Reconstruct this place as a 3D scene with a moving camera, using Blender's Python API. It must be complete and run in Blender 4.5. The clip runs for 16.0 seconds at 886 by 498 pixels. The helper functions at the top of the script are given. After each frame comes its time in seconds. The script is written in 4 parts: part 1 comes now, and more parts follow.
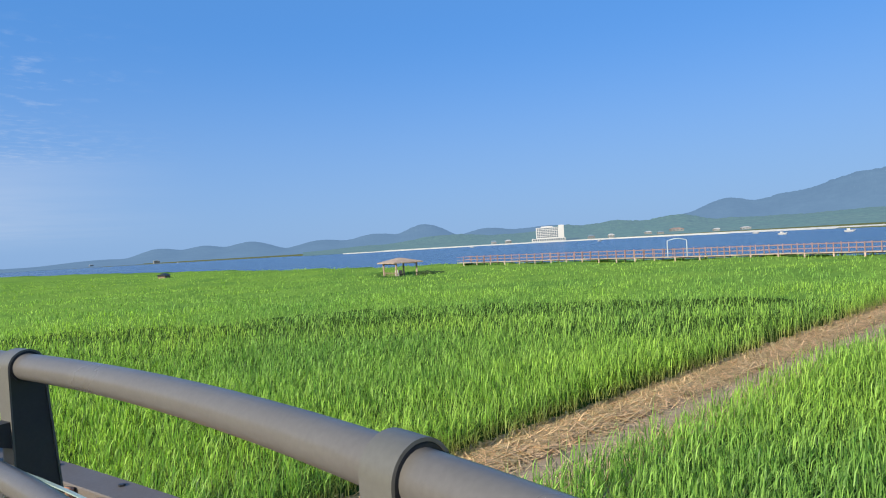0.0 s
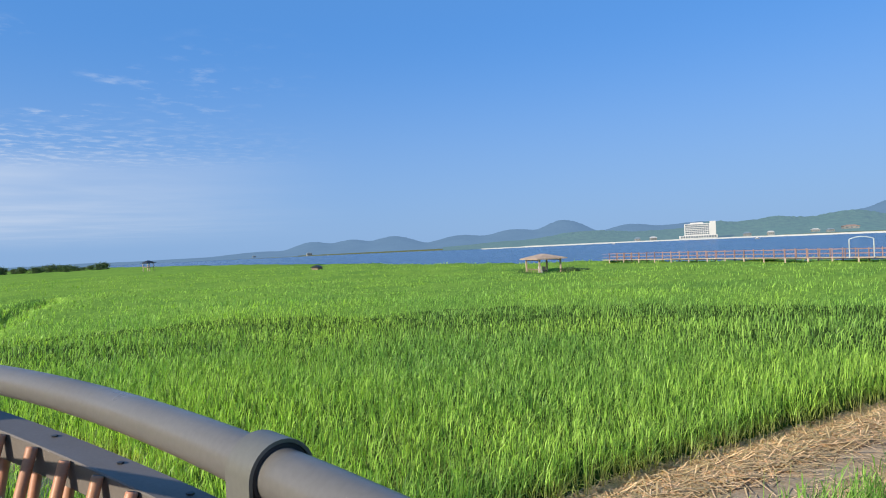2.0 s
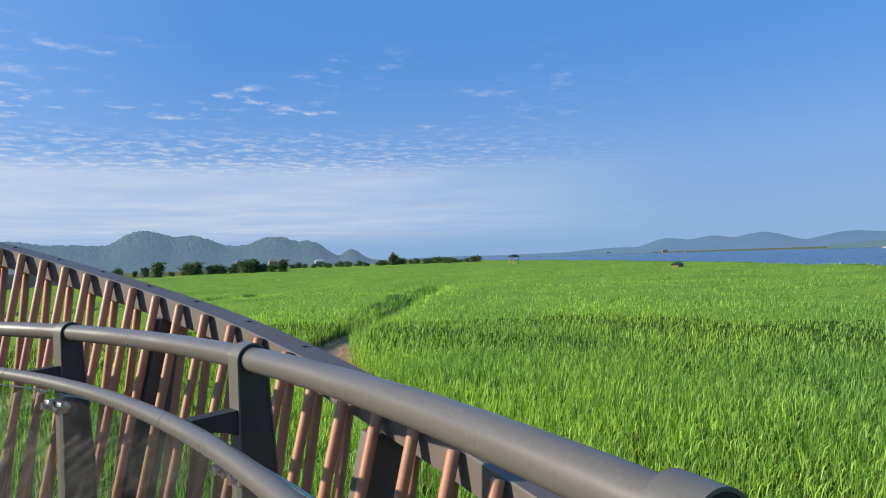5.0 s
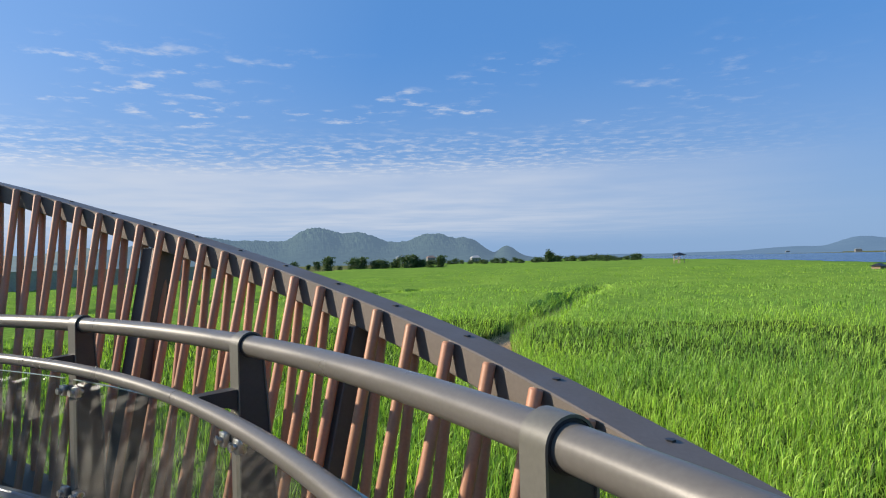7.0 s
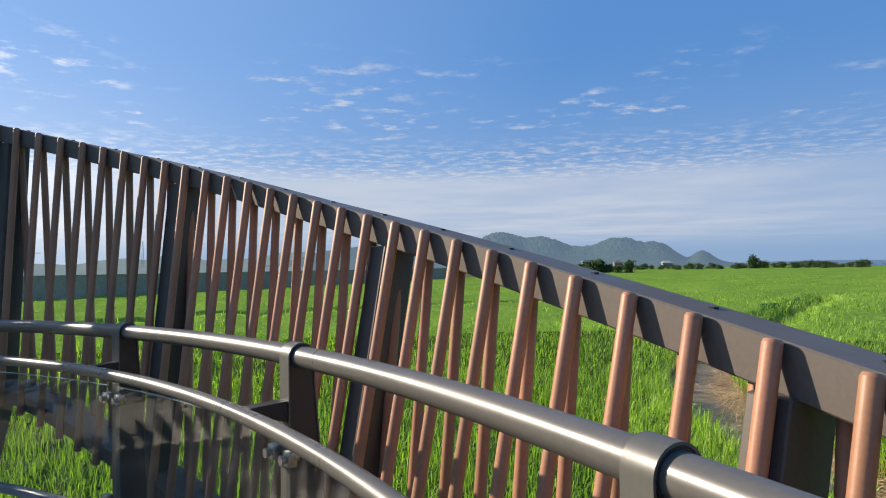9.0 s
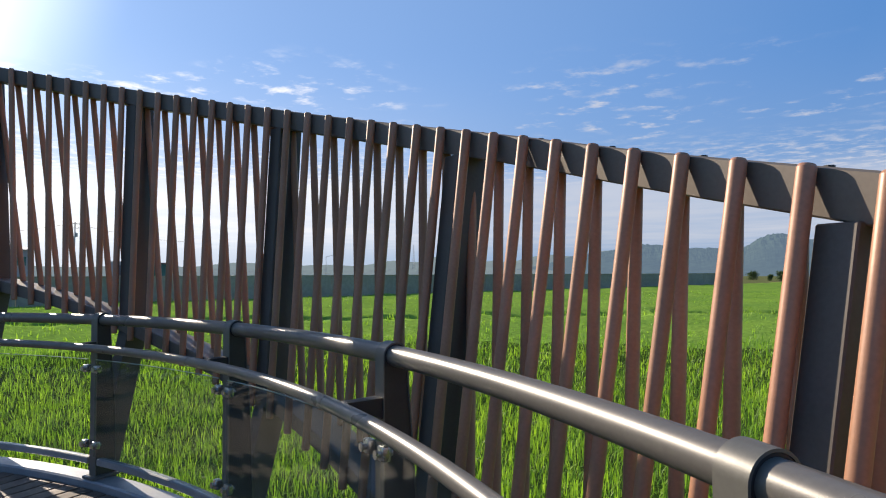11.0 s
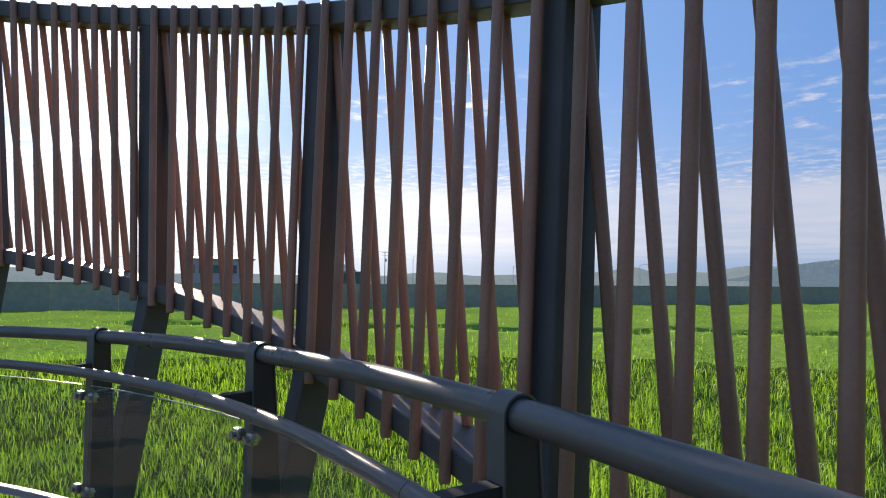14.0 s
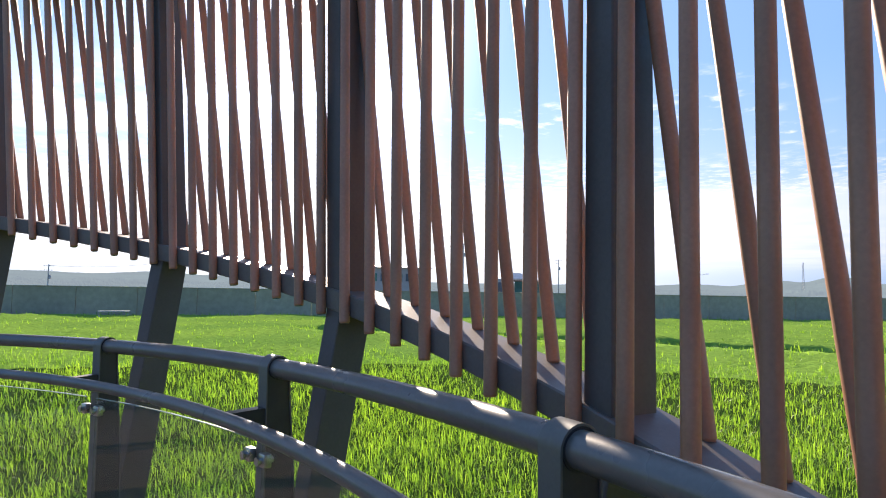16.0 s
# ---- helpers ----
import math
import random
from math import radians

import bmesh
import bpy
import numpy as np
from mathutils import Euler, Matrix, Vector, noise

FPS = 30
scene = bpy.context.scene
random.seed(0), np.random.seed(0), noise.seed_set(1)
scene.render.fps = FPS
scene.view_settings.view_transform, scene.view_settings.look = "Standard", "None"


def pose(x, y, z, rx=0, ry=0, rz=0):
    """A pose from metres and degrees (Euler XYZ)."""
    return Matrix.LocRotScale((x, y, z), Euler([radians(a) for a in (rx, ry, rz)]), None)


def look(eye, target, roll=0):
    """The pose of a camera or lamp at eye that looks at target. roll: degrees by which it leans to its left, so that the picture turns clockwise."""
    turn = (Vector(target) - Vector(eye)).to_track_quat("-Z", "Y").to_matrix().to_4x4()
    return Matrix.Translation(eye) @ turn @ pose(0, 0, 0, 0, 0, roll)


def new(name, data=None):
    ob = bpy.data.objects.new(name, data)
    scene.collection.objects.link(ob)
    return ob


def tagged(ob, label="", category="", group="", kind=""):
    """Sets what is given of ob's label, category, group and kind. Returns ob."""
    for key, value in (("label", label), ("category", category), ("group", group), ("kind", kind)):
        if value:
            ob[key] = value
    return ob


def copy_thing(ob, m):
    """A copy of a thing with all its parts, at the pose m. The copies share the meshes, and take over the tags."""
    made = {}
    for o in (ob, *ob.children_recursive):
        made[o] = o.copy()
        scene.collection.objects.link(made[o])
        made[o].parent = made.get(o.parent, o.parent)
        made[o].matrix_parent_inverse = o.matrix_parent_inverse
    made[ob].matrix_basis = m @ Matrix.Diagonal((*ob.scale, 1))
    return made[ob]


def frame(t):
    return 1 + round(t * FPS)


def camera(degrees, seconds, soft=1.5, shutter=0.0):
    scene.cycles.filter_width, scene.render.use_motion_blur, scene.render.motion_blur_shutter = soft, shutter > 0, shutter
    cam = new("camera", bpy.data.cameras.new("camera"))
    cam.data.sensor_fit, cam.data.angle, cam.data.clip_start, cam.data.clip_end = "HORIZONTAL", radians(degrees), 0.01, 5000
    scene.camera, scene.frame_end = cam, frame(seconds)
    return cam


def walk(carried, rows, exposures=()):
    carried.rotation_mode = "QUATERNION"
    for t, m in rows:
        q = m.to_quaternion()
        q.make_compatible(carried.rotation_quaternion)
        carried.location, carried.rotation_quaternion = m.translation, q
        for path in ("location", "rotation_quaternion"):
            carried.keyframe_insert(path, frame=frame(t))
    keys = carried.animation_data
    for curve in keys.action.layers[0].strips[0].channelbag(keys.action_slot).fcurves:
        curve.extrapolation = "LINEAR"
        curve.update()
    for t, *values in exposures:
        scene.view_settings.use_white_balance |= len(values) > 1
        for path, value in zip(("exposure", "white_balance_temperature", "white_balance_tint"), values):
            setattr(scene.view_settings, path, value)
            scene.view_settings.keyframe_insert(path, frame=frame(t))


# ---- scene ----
cam = camera(69.98, 16.0, soft=1.1)
# The camera and its walk: seconds, x, y, z, then the turns about x, y and z
PATH = [
    (0, 5.554, -2.126, 1.473, 89.61, 3.40, -56.31),
    (0.5, 5.695, -1.804, 1.487, 89.83, 3.19, -53.27),
    (1, 5.783, -1.474, 1.492, 89.98, 3.04, -51.37),
    (1.5, 5.874, -1.163, 1.478, 89.93, 2.87, -48.19),
    (2, 5.977, -0.849, 1.496, 89.88, 2.75, -43.86),
    (2.5, 5.986, -0.522, 1.488, 89.90, 2.70, -40.18),
    (3, 5.961, -0.185, 1.487, 89.97, 2.65, -35.84),
    (3.5, 5.935, 0.147, 1.493, 90.09, 2.64, -32.19),
    (4, 5.901, 0.448, 1.476, 90.23, 2.45, -28.18),
    (4.5, 5.847, 0.732, 1.509, 90.53, 2.22, -22.29),
    (5, 5.801, 0.968, 1.497, 90.81, 1.90, -12.63),
    (5.2, 5.786, 1.070, 1.504, 90.91, 1.80, -9.23),
    (7.5, 5.268, 2.378, 1.497, 90.92, 1.22, 2.47),
    (8, 5.027, 2.733, 1.527, 90.94, 1.16, 5.24),
    (8.5, 4.847, 3.079, 1.519, 91.24, 1.02, 10.99),
    (9, 4.659, 3.370, 1.510, 91.58, 0.73, 17.77),
    (9.5, 4.413, 3.640, 1.520, 91.79, 0.44, 22.73),
    (10, 4.191, 3.900, 1.506, 91.85, 0.14, 30.03),
    (10.2, 4.105, 4.010, 1.506, 91.90, 0.04, 33.30),
    (12.3, 2.811, 4.917, 1.474, 92.16, 0.02, 43.43),
    (12.5, 2.656, 4.999, 1.480, 92.23, 0.00, 44.00),
    (13, 2.301, 5.200, 1.482, 92.43, -0.09, 45.87),
    (13.5, 1.953, 5.371, 1.487, 92.68, -0.23, 50.51),
    (14, 1.551, 5.457, 1.471, 92.88, -0.52, 57.09),
    (14.5, 1.145, 5.502, 1.466, 93.13, -0.82, 62.97),
    (15, 0.769, 5.568, 1.485, 93.36, -0.94, 66.36),
    (15.5, 0.372, 5.619, 1.467, 93.45, -0.97, 68.69),
    (16, -0.066, 5.667, 1.460, 93.48, -0.93, 72.50),
]
walk(cam, [(t, pose(x, y, z, rx, ry, rz)) for t, x, y, z, rx, ry, rz in PATH],
     exposures=[(0.0, 0.47, 6500, 7), (5.0, 0.42, 6600, 8), (9.0, 0.36, 7100, 10), (12.5, 0.36, 7250, 14), (13.5, 0.41, 7250, 15), (15.0, 0.50, 7250, 16), (16.0, 0.88, 7250, 17)])

# ---- sun, sky and clouds ----
SUN_AZ, SUN_EL = 85.0, 23.4           # degrees; azimuth counts from +y towards -x
sun_way = Vector((-math.sin(radians(SUN_AZ)) * math.cos(radians(SUN_EL)),
                  math.cos(radians(SUN_AZ)) * math.cos(radians(SUN_EL)), math.sin(radians(SUN_EL))))
sun = new("sun", bpy.data.lights.new("sun", "SUN"))
sun.data.energy, sun.data.angle, sun.data.color = 5.0, radians(0.53), (1.0, 0.92, 0.80)
sun.matrix_world = look((0, 0, 60), Vector((0, 0, 60)) - sun_way)

world = bpy.data.worlds.new("sky")
scene.world = world
world.use_nodes = True
wt = world.node_tree
wt.nodes.clear()


def wnode(kind, **values):
    n = wt.nodes.new(kind)
    for k, v in values.items():
        if k == "op":
            n.operation = v
        else:
            n.inputs[int(k[1:])].default_value = v
    return n


def wlink(a, b, i=0, o=0):
    wt.links.new(a.outputs[o], b.inputs[i])
    return b


sky = wt.nodes.new("ShaderNodeTexSky")
sky.sky_type, sky.sun_disc = "NISHITA", False
sky.sun_elevation, sky.sun_rotation = radians(SUN_EL), radians(-SUN_AZ)
sky.air_density, sky.dust_density, sky.ozone_density = 1.0, 0.6, 3.0
coord = wt.nodes.new("ShaderNodeTexCoord")
split = wlink(coord, wt.nodes.new("ShaderNodeSeparateXYZ"))
# clouds lie on a high flat layer: the way is divided by its height
up = wnode("ShaderNodeMath", op="MAXIMUM", i1=0.03)
wt.links.new(split.outputs[2], up.inputs[0])
flat = wt.nodes.new("ShaderNodeCombineXYZ")
for i in (0, 1):
    dv = wnode("ShaderNodeMath", op="DIVIDE")
    wt.links.new(split.outputs[i], dv.inputs[0])
    wlink(up, dv, 1)
    wlink(dv, flat, i)


def cloud_noise(scale, detail, lo, hi, rough=0.6):
    n = wt.nodes.new("ShaderNodeTexNoise")
    n.inputs["Scale"].default_value, n.inputs["Detail"].default_value = scale, detail
    n.inputs["Roughness"].default_value = rough
    wlink(flat, n)
    r = wnode("ShaderNodeMapRange", i1=lo, i2=hi)
    r.interpolation_type = "SMOOTHSTEP"
    wt.links.new(n.outputs[0], r.inputs[0])
    return r


def band(lo0, lo1, hi0, hi1):
    a = wnode("ShaderNodeMapRange", i1=lo0, i2=lo1)
    b = wnode("ShaderNodeMapRange", i1=hi0, i2=hi1, i3=1.0, i4=0.0)
    a.interpolation_type = b.interpolation_type = "SMOOTHSTEP"
    wt.links.new(split.outputs[2], a.inputs[0])
    wt.links.new(split.outputs[2], b.inputs[0])
    m = wnode("ShaderNodeMath", op="MULTIPLY")
    wlink(a, m, 0)
    return wlink(b, m, 1)


def times(a, b, k=None):
    m = wnode("ShaderNodeMath", op="MULTIPLY")
    wlink(a, m, 0)
    if b is None:
        m.inputs[1].default_value = k
    else:
        wlink(b, m, 1)
    return m


# the west side, under the sun, holds more cloud than the east
west = wnode("ShaderNodeVectorMath", op="DOT_PRODUCT")
west.inputs[1].default_value = (-math.sin(radians(45)), math.cos(radians(45)), 0)
wt.links.new(coord.outputs[0], west.inputs[0])
west_r = wnode("ShaderNodeMapRange", i1=0.12, i2=0.8)
west_r.interpolation_type = "SMOOTHSTEP"
wt.links.new(west.outputs["Value"], west_r.inputs[0])
flecks = times(times(cloud_noise(5.0, 7, 0.50, 0.74), cloud_noise(0.9, 2, 0.46, 0.60)), band(0.17, 0.2, 0.27, 0.34))
flecks = times(flecks, west_r)
soft = wnode("ShaderNodeMapRange", i1=0.0, i2=1.0, i3=0.55, i4=1.0)
wlink(cloud_noise(0.35, 3, 0.3, 0.7), soft)
bank = times(times(soft, band(0.015, 0.06, 0.125, 0.165)), west_r)
heap = times(times(cloud_noise(1.1, 7, 0.40, 0.56), band(0.03, 0.08, 0.20, 0.40)), west_r)
ripple = times(times(cloud_noise(6.5, 6, 0.44, 0.70), band(0.125, 0.15, 0.165, 0.21)), west_r)
veil = times(band(-0.2, -0.1, 0.0, 0.34), None, 0.72)
heap_sun = wnode("ShaderNodeVectorMath", op="DOT_PRODUCT")
heap_sun.inputs[1].default_value = (-math.sin(radians(108)), math.cos(radians(108)), 0)
wt.links.new(coord.outputs[0], heap_sun.inputs[0])
heap_r = wnode("ShaderNodeMapRange", i1=0.78, i2=0.95)
wt.links.new(heap_sun.outputs["Value"], heap_r.inputs[0])
heap = times(heap, heap_r)
total = None
for n, k in ((flecks, 0.8), (bank, 0.7), (ripple, 0.6), (heap, 0.7)):
    n = times(n, None, k)
    total = n if total is None else wlink(n, wlink(total, wnode("ShaderNodeMath", op="ADD"), 0), 1)
total.use_clamp = True
white = wt.nodes.new("ShaderNodeMix")
white.data_type = "RGBA"
wlink(total, white, 0)
tint = wt.nodes.new("ShaderNodeMix")
tint.data_type, tint.blend_type = "RGBA", "MULTIPLY"
tint.inputs[0].default_value = 1.0
tint.inputs[7].default_value = (0.56, 0.80, 1.22, 1)
wt.links.new(sky.outputs[0], tint.inputs[6])
# the air is whiter and brighter towards the sun
near_sun = wnode("ShaderNodeVectorMath", op="DOT_PRODUCT")
near_sun.inputs[1].default_value = sun_way
wt.links.new(coord.outputs[0], near_sun.inputs[0])
glare = wnode("ShaderNodeMapRange", i1=0.8, i2=1.0)
glare.interpolation_type = "SMOOTHSTEP"
wt.links.new(near_sun.outputs["Value"], glare.inputs[0])
clear = wnode("ShaderNodeMapRange", i1=0.0, i2=0.9, i3=0.62, i4=0.55)
wlink(glare, clear)


wide = wnode("ShaderNodeMapRange", i1=0.55, i2=0.98)
wide.interpolation_type = "SMOOTHSTEP"
wt.links.new(near_sun.outputs["Value"], wide.inputs[0])


def towards_sun(away, close):
    n = wt.nodes.new("ShaderNodeMix")
    n.data_type = "RGBA"
    n.inputs[6].default_value, n.inputs[7].default_value = (*away, 1), (*close, 1)
    return wlink(wide, n)


hazy = wt.nodes.new("ShaderNodeMix")
hazy.data_type = "RGBA"
wlink(veil, hazy, 0)
deep = wt.nodes.new("ShaderNodeMix")
deep.data_type = "RGBA"
wlink(clear, deep)
broad = wnode("ShaderNodeMapRange", i1=0.3, i2=0.92)
wt.links.new(near_sun.outputs["Value"], broad.inputs[0])
air = wt.nodes.new("ShaderNodeMix")
air.data_type = "RGBA"
air.inputs[6].default_value, air.inputs[7].default_value = (1.0, 3.1, 7.4, 1), (2.8, 5.0, 9.0, 1)
wlink(broad, air)
wt.links.new(air.outputs[2], deep.inputs[7])
wt.links.new(tint.outputs[2], deep.inputs[6])
wt.links.new(deep.outputs[2], hazy.inputs[6])
wt.links.new(towards_sun((2.7, 4.0, 6.3), (7.4, 8.3, 9.8)).outputs[2], hazy.inputs[7])
wt.links.new(hazy.outputs[2], white.inputs[6])
wt.links.new(towards_sun((6.0, 6.5, 7.6), (11.4, 11.8, 12.6)).outputs[2], white.inputs[7])
# the bright ring of air round the sun, and the sun's own disc
ring = wnode("ShaderNodeMapRange", i1=0.955, i2=1.0, i3=0.0, i4=1.0)
wt.links.new(near_sun.outputs["Value"], ring.inputs[0])
ring = times(times(ring, ring), None, 10.0)
disc = wnode("ShaderNodeMapRange", i1=0.9996, i2=0.9999, i3=0.0, i4=200.0)
wt.links.new(near_sun.outputs["Value"], disc.inputs[0])
bright = wlink(disc, wlink(ring, wnode("ShaderNodeMath", op="ADD"), 0), 1)
lit = wt.nodes.new("ShaderNodeMix")
lit.data_type, lit.blend_type = "RGBA", "ADD"
lit.inputs[0].default_value = 1.0
wt.links.new(white.outputs[2], lit.inputs[6])
wlink(bright, lit, 7)
back = wnode("ShaderNodeBackground", i1=0.085)
wt.links.new(lit.outputs[2], back.inputs[0])
wlink(back, wt.nodes.new("ShaderNodeOutputWorld"))


# ---- materials ----
def material(name, colour, rough=0.6, metal=0.0, vary=0.15, scale=6.0, fine=60.0, bump=0.02, bump_scale=120.0,
             second=None, island=0.0, random_ob=0.0, translucent=0.0, spec=0.5, glow=None, rough_vary=0.1):
    """Two scales of colour variation, roughness variation and a fine relief, on object coordinates in metres."""
    m = bpy.data.materials.new(name)
    m.use_nodes = True
    t = m.node_tree
    b = t.nodes["Principled BSDF"]
    b.inputs["Metallic"].default_value = metal
    b.inputs["Specular IOR Level"].default_value = spec
    geo = t.nodes.new("ShaderNodeNewGeometry")
    pos = geo.outputs["Position"]

    def noise_at(s, detail):
        n = t.nodes.new("ShaderNodeTexNoise")
        n.inputs["Scale"].default_value, n.inputs["Detail"].default_value = s, detail
        t.links.new(pos, n.inputs["Vector"])
        return n.outputs[0]

    def mapped(sock, lo, hi, a, z):
        r = t.nodes.new("ShaderNodeMapRange")
        for i, v in enumerate((lo, hi, a, z)):
            r.inputs[i + 1].default_value = v
        t.links.new(sock, r.inputs[0])
        return r.outputs[0]

    def mix(fac, a, z, blend="MIX"):
        n = t.nodes.new("ShaderNodeMix")
        n.data_type, n.blend_type = "RGBA", blend
        for sock, v in ((n.inputs[0], fac), (n.inputs[6], a), (n.inputs[7], z)):
            if hasattr(v, "links"):
                t.links.new(v, sock)
            else:
                sock.default_value = v
        return n.outputs[2]

    big, small = noise_at(scale, 4), noise_at(fine, 5)
    other = second or tuple(c * 0.7 for c in colour)
    col = mix(mapped(big, 0.35, 0.68, 0, 1), (*colour, 1), (*other, 1))
    grey = t.nodes.new("ShaderNodeHueSaturation")
    t.links.new(mapped(small, 0.25, 0.75, 1 - vary, 1 + vary), grey.inputs["Value"])
    t.links.new(col, grey.inputs["Color"])
    col = grey.outputs[0]
    for amount, sock in ((island, geo.outputs["Random Per Island"]),
                         (random_ob, t.nodes.new("ShaderNodeObjectInfo").outputs["Random"])):
        if amount:
            h = t.nodes.new("ShaderNodeHueSaturation")
            t.links.new(mapped(sock, 0, 1, 1 - amount, 1 + amount), h.inputs["Value"])
            t.links.new(mapped(sock, 0, 1, 0.5 + amount * 0.03, 0.5 - amount * 0.03), h.inputs["Hue"])
            t.links.new(col, h.inputs["Color"])
            col = h.outputs[0]
    t.links.new(col, b.inputs["Base Color"])
    t.links.new(mapped(big, 0.3, 0.7, max(rough - rough_vary, 0.02), min(rough + rough_vary, 1)), b.inputs["Roughness"])
    if bump:
        n = t.nodes.new("ShaderNodeBump")
        n.inputs["Strength"].default_value, n.inputs["Distance"].default_value = 0.6, bump
        t.links.new(noise_at(bump_scale, 4), n.inputs["Height"])
        t.links.new(n.outputs[0], b.inputs["Normal"])
    if glow:
        b.inputs["Emission Color"].default_value = (*glow[:3], 1)
        b.inputs["Emission Strength"].default_value = glow[3]
    if translucent:
        tr = t.nodes.new("ShaderNodeBsdfTranslucent")
        t.links.new(mix(1.0, col, (1.25, 1.3, 0.5, 1), "MULTIPLY"), tr.inputs[0])
        mx = t.nodes.new("ShaderNodeMixShader")
        mx.inputs[0].default_value = translucent
        t.links.new(b.outputs[0], mx.inputs[1])
        t.links.new(tr.outputs[0], mx.inputs[2])
        t.links.new(mx.outputs[0], t.nodes["Material Output"].inputs[0])
    return m


M_RAIL = material("rail_paint", (0.14, 0.127, 0.11), 0.34, 0.12, 0.08, 3, 90, 0.00015, 300, second=(0.12, 0.108, 0.095))
M_POST = material("post_paint", (0.13, 0.122, 0.10), 0.42, 0.1, 0.08, 4, 90, 0.00015, 300, second=(0.105, 0.098, 0.086))
M_POSTCORE = material("post_core", (0.045, 0.043, 0.04), 0.5, 0.1, 0.1, 4, 90, 0.0002, 300)
M_BLACK = material("black_bracket", (0.03, 0.03, 0.032), 0.5, 0.2, 0.1, 5, 90, 0.0002, 300)
M_STEEL = material("stainless_steel", (0.6, 0.6, 0.58), 0.3, 1.0, 0.08, 20, 120, 0.0004, 400)
M_BEAM = material("beam_paint", (0.165, 0.138, 0.116), 0.5, 0.2, 0.08, 2.5, 70, 0.0002, 300, second=(0.145, 0.121, 0.104), spec=0.3)
M_COLUMN = material("column_paint", (0.085, 0.068, 0.06), 0.45, 0.25, 0.08, 2.5, 70, 0.0002, 300)
M_FRAME = material("frame_paint", (0.115, 0.096, 0.082), 0.5, 0.15, 0.08, 2.5, 70, 0.0002, 300, second=(0.10, 0.083, 0.072), spec=0.25)
M_ROD = material("terracotta_rod", (0.43, 0.20, 0.108), 0.5, 0.05, 0.1, 3, 80, 0.0003, 260, second=(0.36, 0.165, 0.092), random_ob=0.12)
M_CURB = material("curb_metal", (0.34, 0.35, 0.36), 0.45, 0.4, 0.1, 3, 70, 0.0008, 300)
M_DECK = material("deck_plank", (0.16, 0.10, 0.07), 0.65, 0.0, 0.2, 4, 40, 0.003, 90, random_ob=0.2)
M_SOIL = material("soil", (0.15, 0.17, 0.06), 0.95, 0.0, 0.3, 0.7, 12, 0.05, 9, second=(0.13, 0.12, 0.06), spec=0.0)
M_STRAW = material("straw", (0.66, 0.46, 0.23), 0.8, 0.0, 0.2, 1.5, 20, 0.0, island=0.45, second=(0.54, 0.36, 0.18))
# Very dark green: the shade between reed stalks is put into this colour.
M_REED_SHADE = material("reed_litter", (0.045, 0.078, 0.017), 0.95, 0.0, 0.4, 0.35, 5, 0.12, 5, second=(0.04, 0.07, 0.017), spec=0.0)
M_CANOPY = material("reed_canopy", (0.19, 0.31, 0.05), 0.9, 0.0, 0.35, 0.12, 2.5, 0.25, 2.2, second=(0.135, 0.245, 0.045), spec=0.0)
M_WALL = material("levee_concrete", (0.41, 0.345, 0.24), 0.9, 0.0, 0.14, 0.12, 1.5, 0.02, 6, second=(0.35, 0.295, 0.205), random_ob=0.05)
M_TRUNK = material("bark", (0.10, 0.075, 0.055), 0.9, 0.0, 0.3, 1, 9, 0.05, 8)
M_TREE = material("tree_leaves", (0.075, 0.125, 0.04), 0.7, 0.0, 0.2, 0.6, 6, 0.0, island=0.4, second=(0.04, 0.075, 0.03), translucent=0.25)
M_WOOD = material("weathered_wood", (0.26, 0.17, 0.12), 0.75, 0.0, 0.2, 1.5, 25, 0.004, 40, random_ob=0.1)
M_REDWOOD = material("red_brown_wood", (0.20, 0.105, 0.088), 0.7, 0.0, 0.15, 0.8, 15, 0.003, 30, second=(0.25, 0.155, 0.13), random_ob=0.18)
M_PALEWOOD = material("pale_wood", (0.50, 0.36, 0.26), 0.75, 0.0, 0.15, 1, 15, 0.003, 30, random_ob=0.12)
M_THATCH = material("roof_shingle", (0.40, 0.29, 0.20), 0.85, 0.0, 0.2, 1.5, 8, 0.02, 14, second=(0.32, 0.22, 0.16))
M_WHITE = material("white_render", (0.44, 0.43, 0.41), 0.75, 0.0, 0.06, 0.05, 1, 0.0, second=(0.40, 0.39, 0.37))
M_GLAZE = material("window_glazing", (0.10, 0.13, 0.16), 0.12, 0.0, 0.1, 0.2, 2, 0.0)
M_GREYST = material("grey_steel", (0.42, 0.44, 0.45), 0.5, 0.3, 0.1, 1, 20, 0.0)
M_ROOFR = material("red_roof", (0.33, 0.22, 0.17), 0.8, 0.0, 0.15, 0.2, 2, 0.0)
M_ROOFB = material("blue_grey_roof", (0.20, 0.26, 0.30), 0.6, 0.1, 0.12, 0.2, 2, 0.0)
M_GREENWALL = material("green_cladding", (0.08, 0.22, 0.17), 0.6, 0.1, 0.1, 0.3, 3, 0.0)
M_SAND = material("shore_concrete", (0.42, 0.41, 0.37), 0.85, 0.0, 0.15, 0.03, 0.3, 0.0, second=(0.45, 0.43, 0.37))
M_EDGE = material("glass_edge", (0.36, 0.45, 0.39), 0.25, 0.0, 0.05, 3, 40, 0.0)
M_CABLE = material("cable", (0.04, 0.04, 0.045), 0.6)


